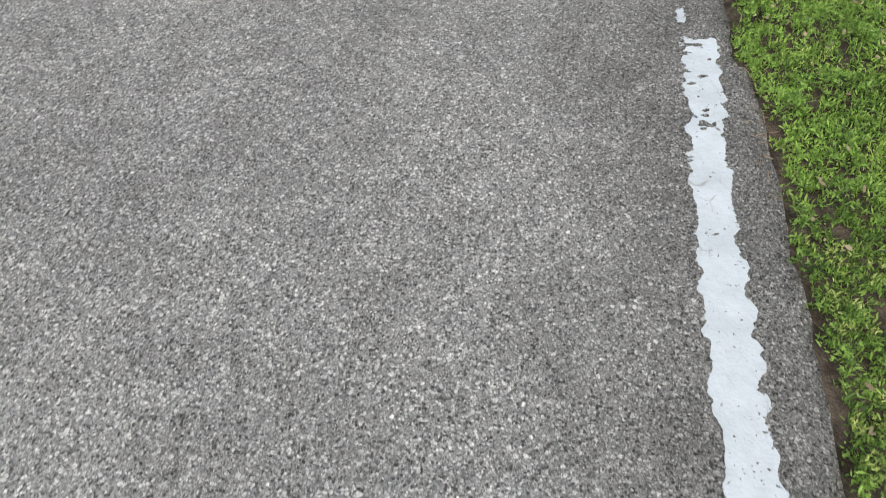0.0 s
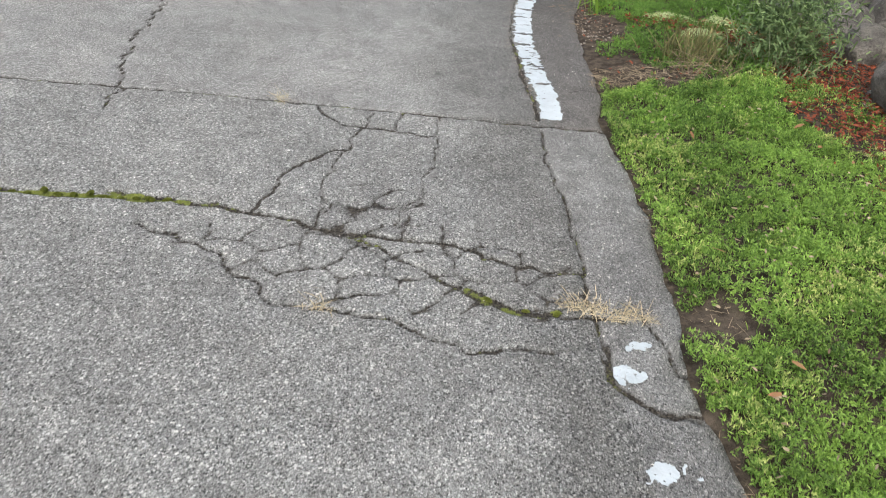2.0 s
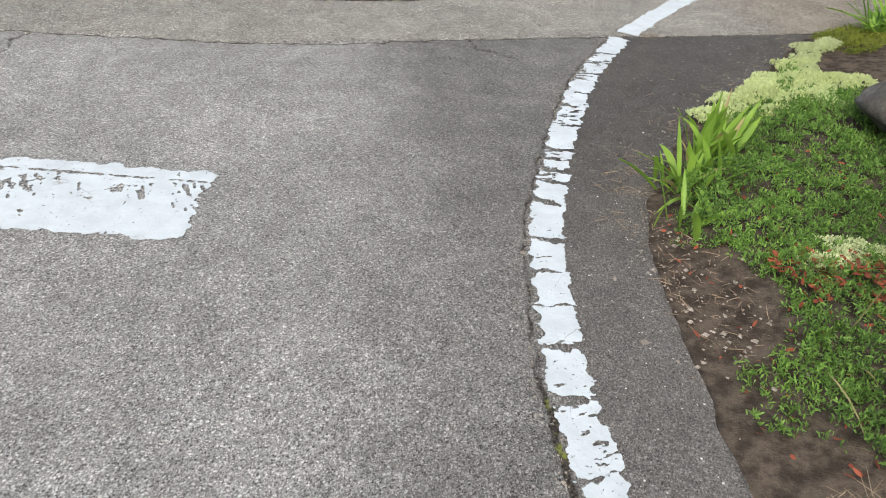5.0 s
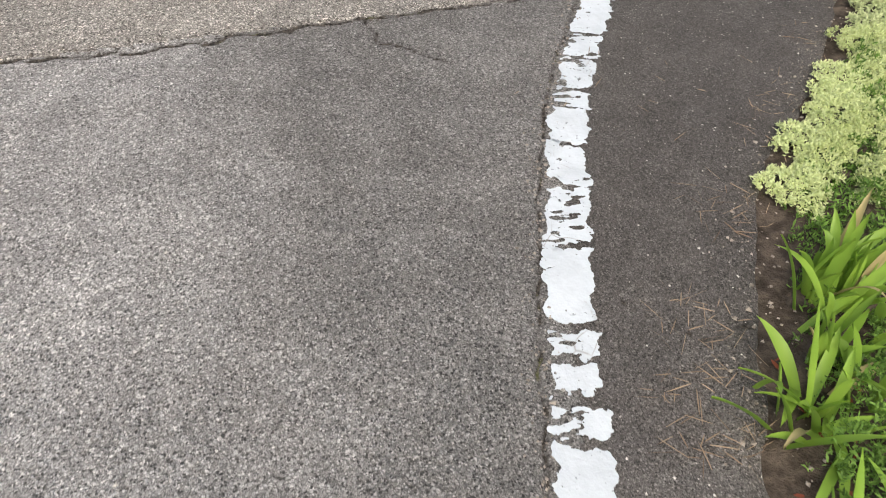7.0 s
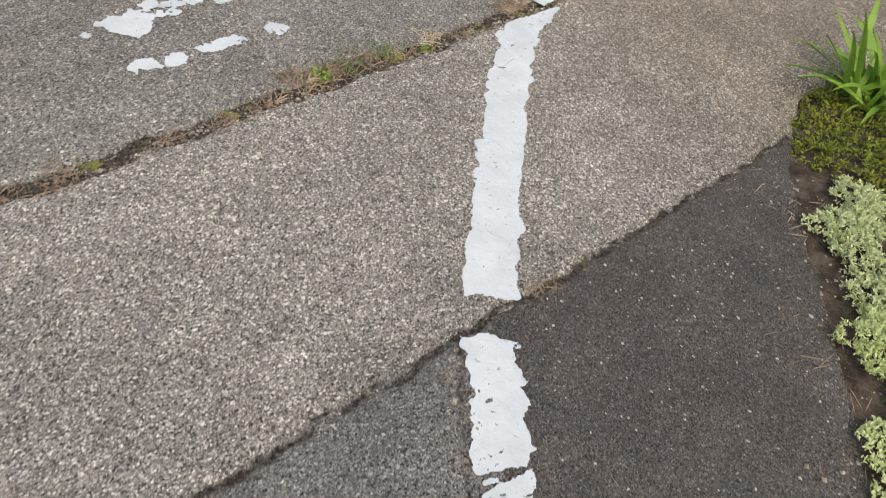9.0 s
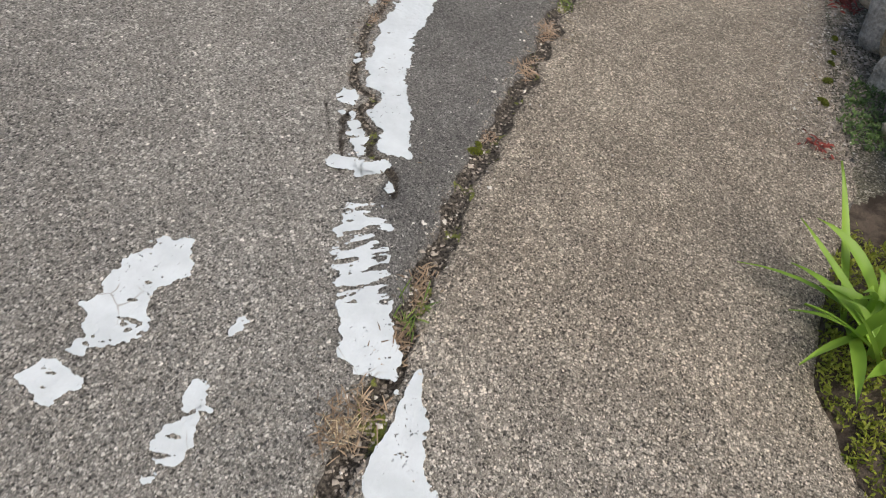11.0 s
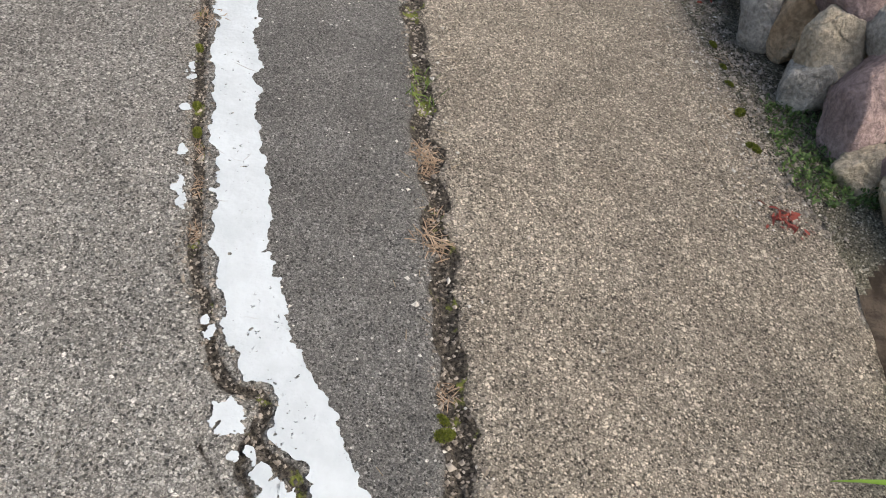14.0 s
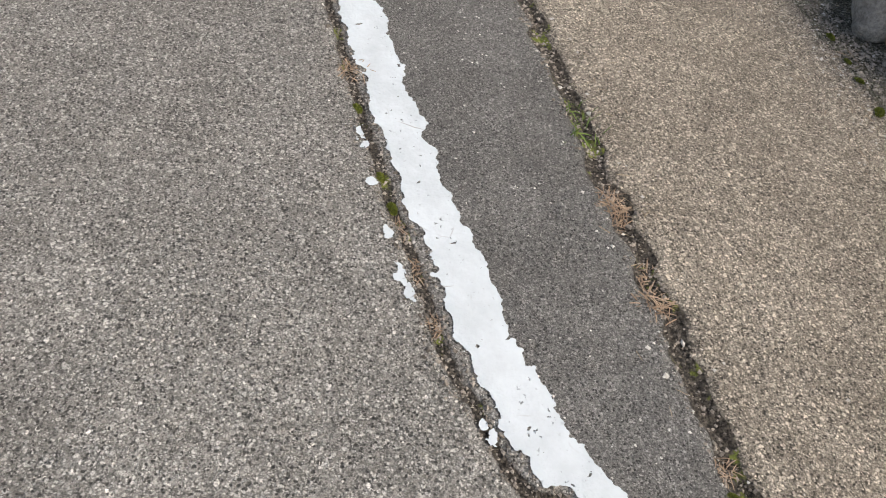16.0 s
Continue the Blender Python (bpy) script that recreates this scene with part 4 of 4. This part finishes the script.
fallen("fallen_leaves", q, z + 0.02, RUST, "red-brown leaves drifted between the sedum cushions", r, 0.03)
q, z, out = bed_spots(r, 700, (0.75, 0.4, 1.9, 6.0))
fallen("fallen_leaves", q, z + 0.045, STRAW, "few pale dry leaves lying on the green", r, 0.02)
q, z, out = bed_spots(r, 34, (0.8, 1.2, 2.0, 6.0), 0.08)
fallen("fallen_leaves", q, z + 0.05, leafy("tan_leaf", (0.22, 0.10, 0.045), (0.48, 0.30, 0.15), 0.6, 0.2), "tan fallen leaves lying on the ground cover", r, 0.045)


def straw_patch(x, y, a, b, n, label, material=STRAW, length=0.09, rise=0.012):
    """Dry stalks lying flat in an oval."""
    k = np.sqrt(r.random(n))
    t = r.uniform(0, 2 * math.pi, n)
    q = np.column_stack([x + a * k * np.cos(t), y + b * k * np.sin(t)])
    z = ground_height(q)[0]
    v, f = blades(np.column_stack([q, z + r.uniform(0.003, rise, n)]), random_ways(r, n, -3, 10), length * r.uniform(0.4, 1.3, n), r.uniform(0.0012, 0.0032, n), r.uniform(-0.05, 0.1, n), 3, int(r.integers(1e6)))
    return mesh_object("straw", v, f, material, None, label, "straw", kind="stuff")


straw_patch(1.05, 3.2, 0.30, 0.19, 900, "grey-brown dead stalks matted on bare soil")
straw_patch(1.15, 6.35, 0.27, 0.18, 420, "dead brown stalks below the shrub")
straw_patch(1.08, 7.3, 0.14, 0.32, 160, "scraps of dead stalk on bare soil", NEEDLE, 0.05)
straw_patch(0.9, 4.13, 0.1, 0.1, 30, "thin dry stalks on a bare patch", STRAW, 0.06)
straw_patch(2.0, 8.95, 0.3, 0.3, 60, "thin dry stalks between sedum", NEEDLE, 0.05)
for x, y, n in ((1.02, 7.7, 40), (1.05, 8.0, 60), (1.15, 8.2, 50), (1.42, 8.6, 40), (1.72, 8.9, 22), (2.2, 9.38, 22), (2.55, 9.75, 20)):
    straw_patch(x - 0.03, y + 0.03, 0.11, 0.13, n, "dry stems strewn along the asphalt's edge", NEEDLE, 0.06, 0.008)
for x, y in ((0.72, 1.7), (0.75, 2.5), (0.81, 3.6), (0.86, 4.7), (0.87, 5.4), (0.93, 6.2)):
    straw_patch(x + 0.02, y, 0.04, 0.35, 70, "thin dry stems along the paving's edge", NEEDLE, 0.035, 0.012)


def sedum_mat(x, y, a, b, turn, material, label, n=420, tall=0.04, leaf=0.0105):
    """A low cushion of thick little leaves with an uneven outline."""
    k = np.sqrt(r.random(n))
    t = r.uniform(0, 2 * math.pi, n)
    rim = 1 + 0.28 * np.sin(3 * t + x * 9) + 0.16 * np.sin(7 * t + y * 5)
    u, v = a * k * rim * np.cos(t), b * k * rim * np.sin(t)
    c, s = math.cos(radians(turn)), math.sin(radians(turn))
    q = np.column_stack([x + c * u - s * v, y + s * u + c * v])
    z = np.maximum(ground_height(q)[0], -0.004) + tall * (1 - k**2) * 0.7
    per = 9
    base = np.repeat(np.column_stack([q, z + tall * r.uniform(0.2, 0.6, n)]), per, 0) + r.normal(0, 0.003, (n * per, 3))
    length = leaf * r.uniform(0.7, 1.3, n * per)
    vv, f = blades(base, random_ways(r, n * per, 0, 80), length, length * 0.42, r.uniform(0, 0.3, n * per), 2, int(r.integers(1e6)))
    return mesh_object("sedum_mat", vv, f, material, None, label, "ground cover", "sedum mats")


LIME_MATS = [(1.62, 8.66, 0.12, 0.09, 40), (1.78, 8.80, 0.15, 0.11, 40), (1.98, 8.95, 0.20, 0.14, 35), (2.22, 9.12, 0.20, 0.17, 40), (2.35, 9.36, 0.14, 0.10, 45), (2.12, 8.78, 0.18, 0.12, 30), (2.42, 9.05, 0.16, 0.14, 20), (1.85, 8.62, 0.13, 0.07, 30)]
for k, (x, y, a, b, turn) in enumerate(LIME_MATS):
    sedum_mat(x, y, a, b, turn, SEDUM, "lime-green sedum cushion spilling over the asphalt's edge", int(21000 * a * b * 2.2))
SAGE_MATS = [(1.62, 7.42, 0.13, 0.09, 0), (1.92, 7.40, 0.14, 0.10, 20), (1.72, 7.12, 0.13, 0.08, 10), (2.0, 7.16, 0.12, 0.08, 0), (2.56, 9.64, 0.13, 0.09, 45), (2.44, 9.46, 0.10, 0.07, 40), (2.70, 9.72, 0.09, 0.07, 45), (2.36, 9.28, 0.09, 0.06, 45), (1.47, 7.36, 0.08, 0.05, 0)]
for k, (x, y, a, b, turn) in enumerate(SAGE_MATS):
    sedum_mat(x, y, a, b, turn, SAGE, "pale grey-green sedum cushion on the verge", int(21000 * a * b * 2.2))


def one_blade(name, parent, base, way, length, width, droop, material, seed, segs=9):
    """A long sword leaf, folded along its middle, as a part."""
    b, w = np.array(base, float), np.array(way, float)
    w /= np.linalg.norm(w)
    side = np.cross(w, [0, 0, 1.0])
    side /= np.linalg.norm(side) + 1e-9
    rr = random.Random(seed)
    tw = rr.uniform(-0.7, 0.7)
    side = side * math.cos(tw) + np.cross(side, w) * math.sin(tw)
    up = np.cross(side, w)
    verts, faces = [], []
    for k in range(segs + 1):
        t = k / segs
        c = b + w * length * t
        c = c + np.array([0, 0, -droop * length * t**2.2])
        c[:2] += w[:2] * droop * 0.25 * length * t * t
        half = width / 2 * (0.65 + 0.6 * t if t < 0.45 else 0.92 * (1 - ((t - 0.45) / 0.55) ** 1.8) + 0.01)
        verts += [c - side * half, c - up * width * 0.16, c + side * half]
        if k:
            i = 3 * k
            faces += [(i - 3, i - 2, i + 1, i), (i - 2, i - 1, i + 2, i + 1)]
    ob = mesh_object(name, verts, faces, material, parent, smooth=True)
    ob.matrix_parent_inverse = Matrix.Translation(-parent.location)
    return ob


IRIS_DRY = leafy("iris_leaf_tip", (0.36, 0.30, 0.12), (0.52, 0.44, 0.24), 0.6, 0.2)


def iris(x, y, count, size, spread, seed, label, lean=(0, 0)):
    rr = random.Random(seed)
    z = flat_height(x, y)
    plant = empty("iris_plant", x, y, z, label, "plant", "iris plants")
    for k in range(count):
        a = rr.uniform(0, 2 * math.pi)
        e = radians(rr.uniform(38, 84))
        way = (math.cos(a) * math.cos(e) * spread + lean[0], math.sin(a) * math.cos(e) * spread + lean[1], math.sin(e))
        base = (x + rr.gauss(0, 0.045), y + rr.gauss(0, 0.045), z - 0.005)
        one_blade("leaf", plant, base, way, size * rr.uniform(0.6, 1.15), rr.uniform(0.020, 0.036), rr.uniform(0.02, 0.55), IRIS if rr.random() < 0.96 else IRIS_DRY, seed * 100 + k)
    return plant


iris(1.45, 8.27, 40, 0.31, 0.6, 1, "tall clump of bright green iris leaves at the verge")
iris(1.24, 7.98, 26, 0.25, 1.3, 2, "splayed iris clump leaning over the asphalt", (-0.25, 0.0))
iris(1.36, 8.10, 20, 0.25, 0.9, 5, "young iris fan with drooping green leaves", (-0.1, 0.0))
iris(1.19, 7.68, 14, 0.20, 1.3, 3, "small iris seedling on bare soil")
iris(3.22, 10.05, 44, 0.37, 1.3, 4, "iris clump with long arching leaves beside the apron", (-0.18, -0.02))


def shrub(x, y, label):
    """An open, silvery, stalky shrub."""
    z = flat_height(x, y)
    plant = empty("shrub", x, y, z, label, "shrub")
    for name, mat, n, length, width, lift, spread, rise in (("stem_cluster", SILVER, 45, 0.42, 0.005, (50, 88), 0.12, 0.0), ("foliage", leafy("shrub_leaf", (0.045, 0.085, 0.028), (0.25, 0.34, 0.14)), 3400, 0.06, 0.010, (-10, 80), 0.14, 0.46),
                                                            ("dead_stalk_cluster", STRAW, 70, 0.3, 0.004, (35, 80), 0.14, 0.0)):
        q = np.column_stack([x + r.normal(0, spread, n), y + r.normal(0, spread * 1.1, n), z + r.random(n) * rise])
        v, f = blades(q, random_ways(r, n, *lift), length * r.uniform(0.5, 1.3, n), np.full(n, width), r.uniform(0, 0.5, n), 4, int(r.integers(1e6)))
        o = mesh_object(name, v, f, mat, plant, kind="stuff")
        o.matrix_parent_inverse = Matrix.Translation(-plant.location)
    return plant


shrub(1.98, 6.50, "open silvery-green shrub with pale stalks before the wall")
q = np.column_stack([r.normal(1.52, 0.10, 420), r.normal(6.62, 0.12, 420)])
v, f = blades(np.column_stack([q, ground_height(q)[0]]), random_ways(r, 420, 40, 86), r.uniform(0.10, 0.30, 420), np.full(420, 0.005), r.uniform(0, 0.6, 420), 4, 77)
mesh_object("dead_grass", v, f, leafy("olive_grass", (0.07, 0.075, 0.025), (0.29, 0.26, 0.12), 0.7, 0.2), None, "half-dead olive and brown grass beside the shrub", "grass", kind="stuff")
straw_patch(1.5, 6.38, 0.16, 0.22, 260, "dead straw-coloured stalks beside the shrub", STRAW, 0.10, 0.08)


# ---- weeds, moss and needles in the joints ----
def tuft(name, material, n, size, width, lift, spread, label, category, group, seed):
    """A small clump of thin blades, built at the origin."""
    rr = np.random.default_rng(seed)
    base = np.column_stack([rr.normal(0, spread, (n, 2)), rr.uniform(0, 0.004, n)])
    v, f = blades(base, random_ways(rr, n, *lift), size * rr.uniform(0.4, 1.25, n), np.full(n, width), rr.uniform(0, 0.7, n), 4, seed)
    return mesh_object(name, v, f, material, None, label, category, group)


def set_out(model, places, turn_seed, scale=1.0):
    rr = random.Random(turn_seed)
    for k, (x, y) in enumerate(places):
        m = Matrix.Translation((x, y, flat_height(x, y) + 0.002)) @ Matrix.Rotation(rr.uniform(0, 6.28), 4, "Z") @ Matrix.Scale(rr.uniform(0.65, 1.15), 4)
        if k:
            copy_thing(model, m)
        else:
            model.matrix_basis = m


GREEN_BLADE = leafy("weed_green", (0.06, 0.12, 0.02), (0.20, 0.27, 0.06))
set_out(tuft("weed_tuft", NEEDLE, 90, 0.05, 0.0032, (2, 50), 0.028, "brown dry grass tuft in the paving joint", "weed", "joint weeds", 21),
        [(1.49, 10.75), (1.62, 10.765), (1.72, 10.785), (1.90, 10.79), (2.32, 10.925), (2.55, 10.95), (2.69, 10.975), (0.83, 10.57), (1.37, 10.69), (1.1, 10.63), (2.75, 11.0), (1.55, 10.735), (2.1, 10.85), (1.25, 10.66), (1.58, 10.75), (1.80, 10.79), (2.38, 10.93), (2.6, 10.96), (0.7, 10.55), (1.68, 9.85)], 1)
set_out(tuft("weed_tuft", GREEN_BLADE, 34, 0.055, 0.003, (10, 70), 0.02, "small green grass tuft in the paving joint", "weed", "joint weeds", 22),
        [(1.66, 10.775), (1.78, 10.80), (2.64, 10.96), (1.82, 10.80), (4.19, 11.275), (4.28, 11.285)], 2)
set_out(tuft("weed_tuft", leafy("pale_straw", (0.32, 0.26, 0.16), (0.64, 0.55, 0.38), 0.7, 0.1), 48, 0.07, 0.0028, (2, 55), 0.02, "pale straw-coloured grass tuft in the cracked asphalt", "weed", "joint weeds", 23),
        [(0.45, 4.22), (0.52, 4.24), (0.58, 4.17), (0.66, 4.2), (0.49, 4.21), (0.55, 4.2), (0.62, 4.18), (0.70, 4.17), (-0.36, 4.12), (-0.72, 5.71), (2.34, 10.915), (1.98, 10.83)], 3)
set_out(tuft("needle_clump", leafy("brown_needle", (0.17, 0.11, 0.07), (0.46, 0.35, 0.25), 0.7, 0.1), 60, 0.06, 0.0036, (2, 30), 0.024, "clump of dry brown pine needles caught in a crack", "pine needles", "needle clumps", 24),
        [(3.93, 11.235), (3.90, 11.22), (3.96, 11.245), (3.74, 11.195), (3.83, 11.735), (3.71, 11.70), (3.57, 11.655), (3.66, 11.19), (4.35, 11.87), (3.3, 11.13)], 4)
set_out(tuft("needle_clump", RED_LEAF, 46, 0.036, 0.008, (-2, 30), 0.026, "small red withered leaf cluster on the concrete", "pine needles", "needle clumps", 25),
        [(5.14, 10.43), (5.19, 10.40), (5.08, 10.40), (3.973, 10.318)], 5)
weed = tuft("leafy_weed", CRESS, 40, 0.03, 0.013, (10, 70), 0.012, "little broad-leaved green weed in the paving joint", "weed", "joint weeds", 26)
set_out(weed, [(1.555, 10.745), (1.94, 10.80), (0.95, 5.66)], 6)


def moss_cushion(seed, a, b, tall):
    rr = np.random.default_rng(seed)
    n = 900
    k, t = np.sqrt(rr.random(n)), rr.uniform(0, 2 * math.pi, n)
    base = np.column_stack([a * k * np.cos(t), b * k * np.sin(t), tall * (1 - k**2)])
    v, f = blades(base, random_ways(rr, n, 20, 88), rr.uniform(0.004, 0.009, n), np.full(n, 0.0028), np.zeros(n), 2, seed)
    return mesh_object("moss_cushion", v, f, MOSS, None, "small yellow-green moss cushion in a joint", "moss", "moss cushions")


set_out(moss_cushion(31, 0.030, 0.018, 0.010), [(3.21, 11.115), (3.24, 11.12), (3.97, 11.785), (3.88, 11.755), (4.76, 10.40), (4.64, 10.385), (4.41, 10.37), (4.55, 10.38), (4.25, 10.36), (4.2, 11.85), (0.30, 4.18), (0.18, 4.22), (0.40, 4.17)] + [(-1.75 + 0.055 * k, 4.693 + 0.012 * math.sin(2.3 * k)) for k in range(15)], 7)


# ---- drain grate ----
def box_part(name, parent, m, sx, sy, sz, material, bevel=0.002, label=""):
    bm = bmesh.new()
    bmesh.ops.create_cube(bm, size=1.0)
    for v in bm.verts:
        v.co = (v.co.x * sx, v.co.y * sy, v.co.z * sz)
    if bevel:
        bmesh.ops.bevel(bm, geom=bm.edges[:], offset=bevel, segments=1, affect="EDGES")
    me = bpy.data.meshes.new(name)
    bm.to_mesh(me)
    bm.free()
    me.materials.append(material)
    ob = new(name, me)
    ob.parent = parent
    ob.matrix_basis = m
    return tagged(ob, label)


grate = empty("drain_grate", *GRATE_CORNER, 0.0, "galvanised steel drain grate let into the concrete apron", "drain grate")
grate.rotation_euler = (0, 0, radians(GRATE_TURN))
U, V = GRATE_SIZE
for x, y, w, d in ((0.012, U / 2, 0.024, U), (V - 0.012, U / 2, 0.024, U), (V / 2, 0.055, V - 0.048, 0.11), (V / 2, U - 0.055, V - 0.048, 0.11)):
    box_part("frame_bar", grate, pose(x, y, 0.006), w, d, 0.016, ZINC)
for k in range(7):
    box_part("cross_bar", grate, pose(V / 2, 0.22 + k * 0.105, 0.003), V - 0.048, 0.009, 0.006, ZINC, 0.001)
for k in range(13):
    box_part("bearing_bar", grate, pose(0.066 + k * 0.040, U / 2, 0.003), 0.009, U - 0.22, 0.006, ZINC, 0.001)
bm = bmesh.new()
bmesh.ops.create_cube(bm, size=1.0)
bmesh.ops.delete(bm, geom=[f for f in bm.faces if f.normal.z > 0.5], context="FACES")
for v in bm.verts:
    v.co = (V / 2 + v.co.x * V, U / 2 + v.co.y * U, -0.205 + v.co.z * 0.40)
me = bpy.data.meshes.new("pit")
bm.to_mesh(me)
me.materials.append(PIT)
o = new("pit", me)
o.parent = grate


# ---- grit, chips and twigs ----
def grit(name, q, size, material, label, seed, category="gravel"):
    """Loose little stones, each an uneven eight-sided lump."""
    rr = np.random.default_rng(seed)
    n = len(q)
    z = ground_height(q)[0]
    unit = np.array([(1, 0, 0), (-1, 0, 0), (0, 1, 0), (0, -1, 0), (0, 0, 1), (0, 0, -1)], float)
    s = size * rr.lognormal(0, 0.35, n)
    shape = unit[None] * rr.uniform(0.6, 1.3, (n, 6, 1)) + rr.normal(0, 0.15, (n, 6, 3))
    shape[:, :, 2] *= 0.6
    v = shape * s[:, None, None] + np.column_stack([q, z + s * 0.25])[:, None]
    tri = np.array([(0, 2, 4), (2, 1, 4), (1, 3, 4), (3, 0, 4), (2, 0, 5), (1, 2, 5), (3, 1, 5), (0, 3, 5)])
    f = (tri[None] + 6 * np.arange(n)[:, None, None]).reshape(-1, 3)
    return mesh_object(name, v.reshape(-1, 3), f.tolist(), material, None, label, category, kind="stuff")


def along(line, n, spread, seed):
    rr = np.random.default_rng(seed)
    p = smooth_line(line, 0.02)
    i = rr.integers(0, len(p), n)
    return p[i] + rr.normal(0, spread, (n, 2))


T_SEEN = [(0.7, 10.53), (1.33, 10.67), (2.3, 10.88), (3.0, 11.05), (3.94, 11.22), (4.77, 11.37)]
grit("gravel", along(T_SEEN, 1900, 0.020, 1), 0.0035, LITTER, "grey-brown grit filling the joint", 11)
grit("gravel", along(JOINT_D[2:6], 900, 0.016, 12), 0.003, GRIT, "dark grit along the slab joint", 12)
grit("gravel", along([(x - 0.08, y) for x, y in LINE_2], 700, 0.022, 13), 0.0034, LITTER, "loose stones along the broken line", 13)
grit("gravel", along(LINE_CRACK[:12], 900, 0.016, 14), 0.0034, LITTER, "grey-brown grit filling the crack beside the line", 14)
grit("gravel", along(T_SEEN, 2000, 0.02, 1), 0.0032, GRIT, "dark grit and small stones in the joint", 1)
grit("gravel", along(T_SEEN, 160, 0.05, 2), 0.004, CHIP, "pale stone chips along the joint", 2)
grit("gravel", along([(4.0, 10.27), (4.4, 10.30), (4.8, 10.36), (5.15, 10.42)], 1800, 0.05, 3), 0.0045, LITTER, "loose gravel at the wall's foot", 3)
grit("gravel", along([(4.0, 10.36), (4.4, 10.40), (4.8, 10.46), (5.1, 10.50)], 420, 0.07, 4), 0.003, CHIP, "pale grit washed along the wall's foot", 4)
grit("gravel", along([(3.05, 11.36), (3.22, 11.47), (3.51, 11.645), (4.05, 11.80), (4.4, 11.89)], 500, 0.018, 5), 0.0032, GRIT, "dark grit in the crack beside the line", 5)
grit("gravel", along([(0.98, 7.0), (1.03, 7.6), (1.3, 8.3), (1.55, 8.7), (1.95, 9.1), (2.65, 9.9)], 420, 0.06, 6), 0.004, LITTER, "small stones along the asphalt's edge", 6)
grit("gravel", along([(0.6, 4.2), (0.68, 4.9), (0.66, 5.5)], 160, 0.09, 7), 0.0035, CHIP, "pale chips scattered on the gutter", 7)
grit("gravel", along([(1.05, 6.9), (1.1, 7.4), (1.12, 7.7)], 120, 0.09, 8), 0.006, LITTER, "pebbles on bare soil", 8)
rr = np.random.default_rng(9)
grit("gravel", np.column_stack([rr.uniform(-1.8, 0.6, 380), rr.uniform(1.2, 9.3, 380)]), 0.0026, CHIP, "scattered pale chips on the asphalt", 9)
q = np.column_stack([rr.uniform(0.8, 5.0, 380), rr.uniform(8.2, 12.2, 380)])
grit("gravel", q[to_line(q, edge_line)[1] > 0], 0.0024, CHIP, "scattered pale chips on street and apron", 10)
r = np.random.default_rng(77)
straw_patch(3.9, 11.2, 0.9, 0.06, 40, "thin stalks caught along the joint", STRAW, 0.035, 0.006)
straw_patch(4.5, 10.45, 0.6, 0.12, 26, "thin twigs on the concrete by the wall", NEEDLE, 0.07, 0.006)
straw_patch(2.3, 10.2, 1.6, 0.5, 30, "thin stalks scattered on the concrete", NEEDLE, 0.035, 0.005)
straw_patch(1.45, 9.1, 0.5, 0.4, 26, "thin stalks scattered on dark asphalt", NEEDLE, 0.05, 0.005)
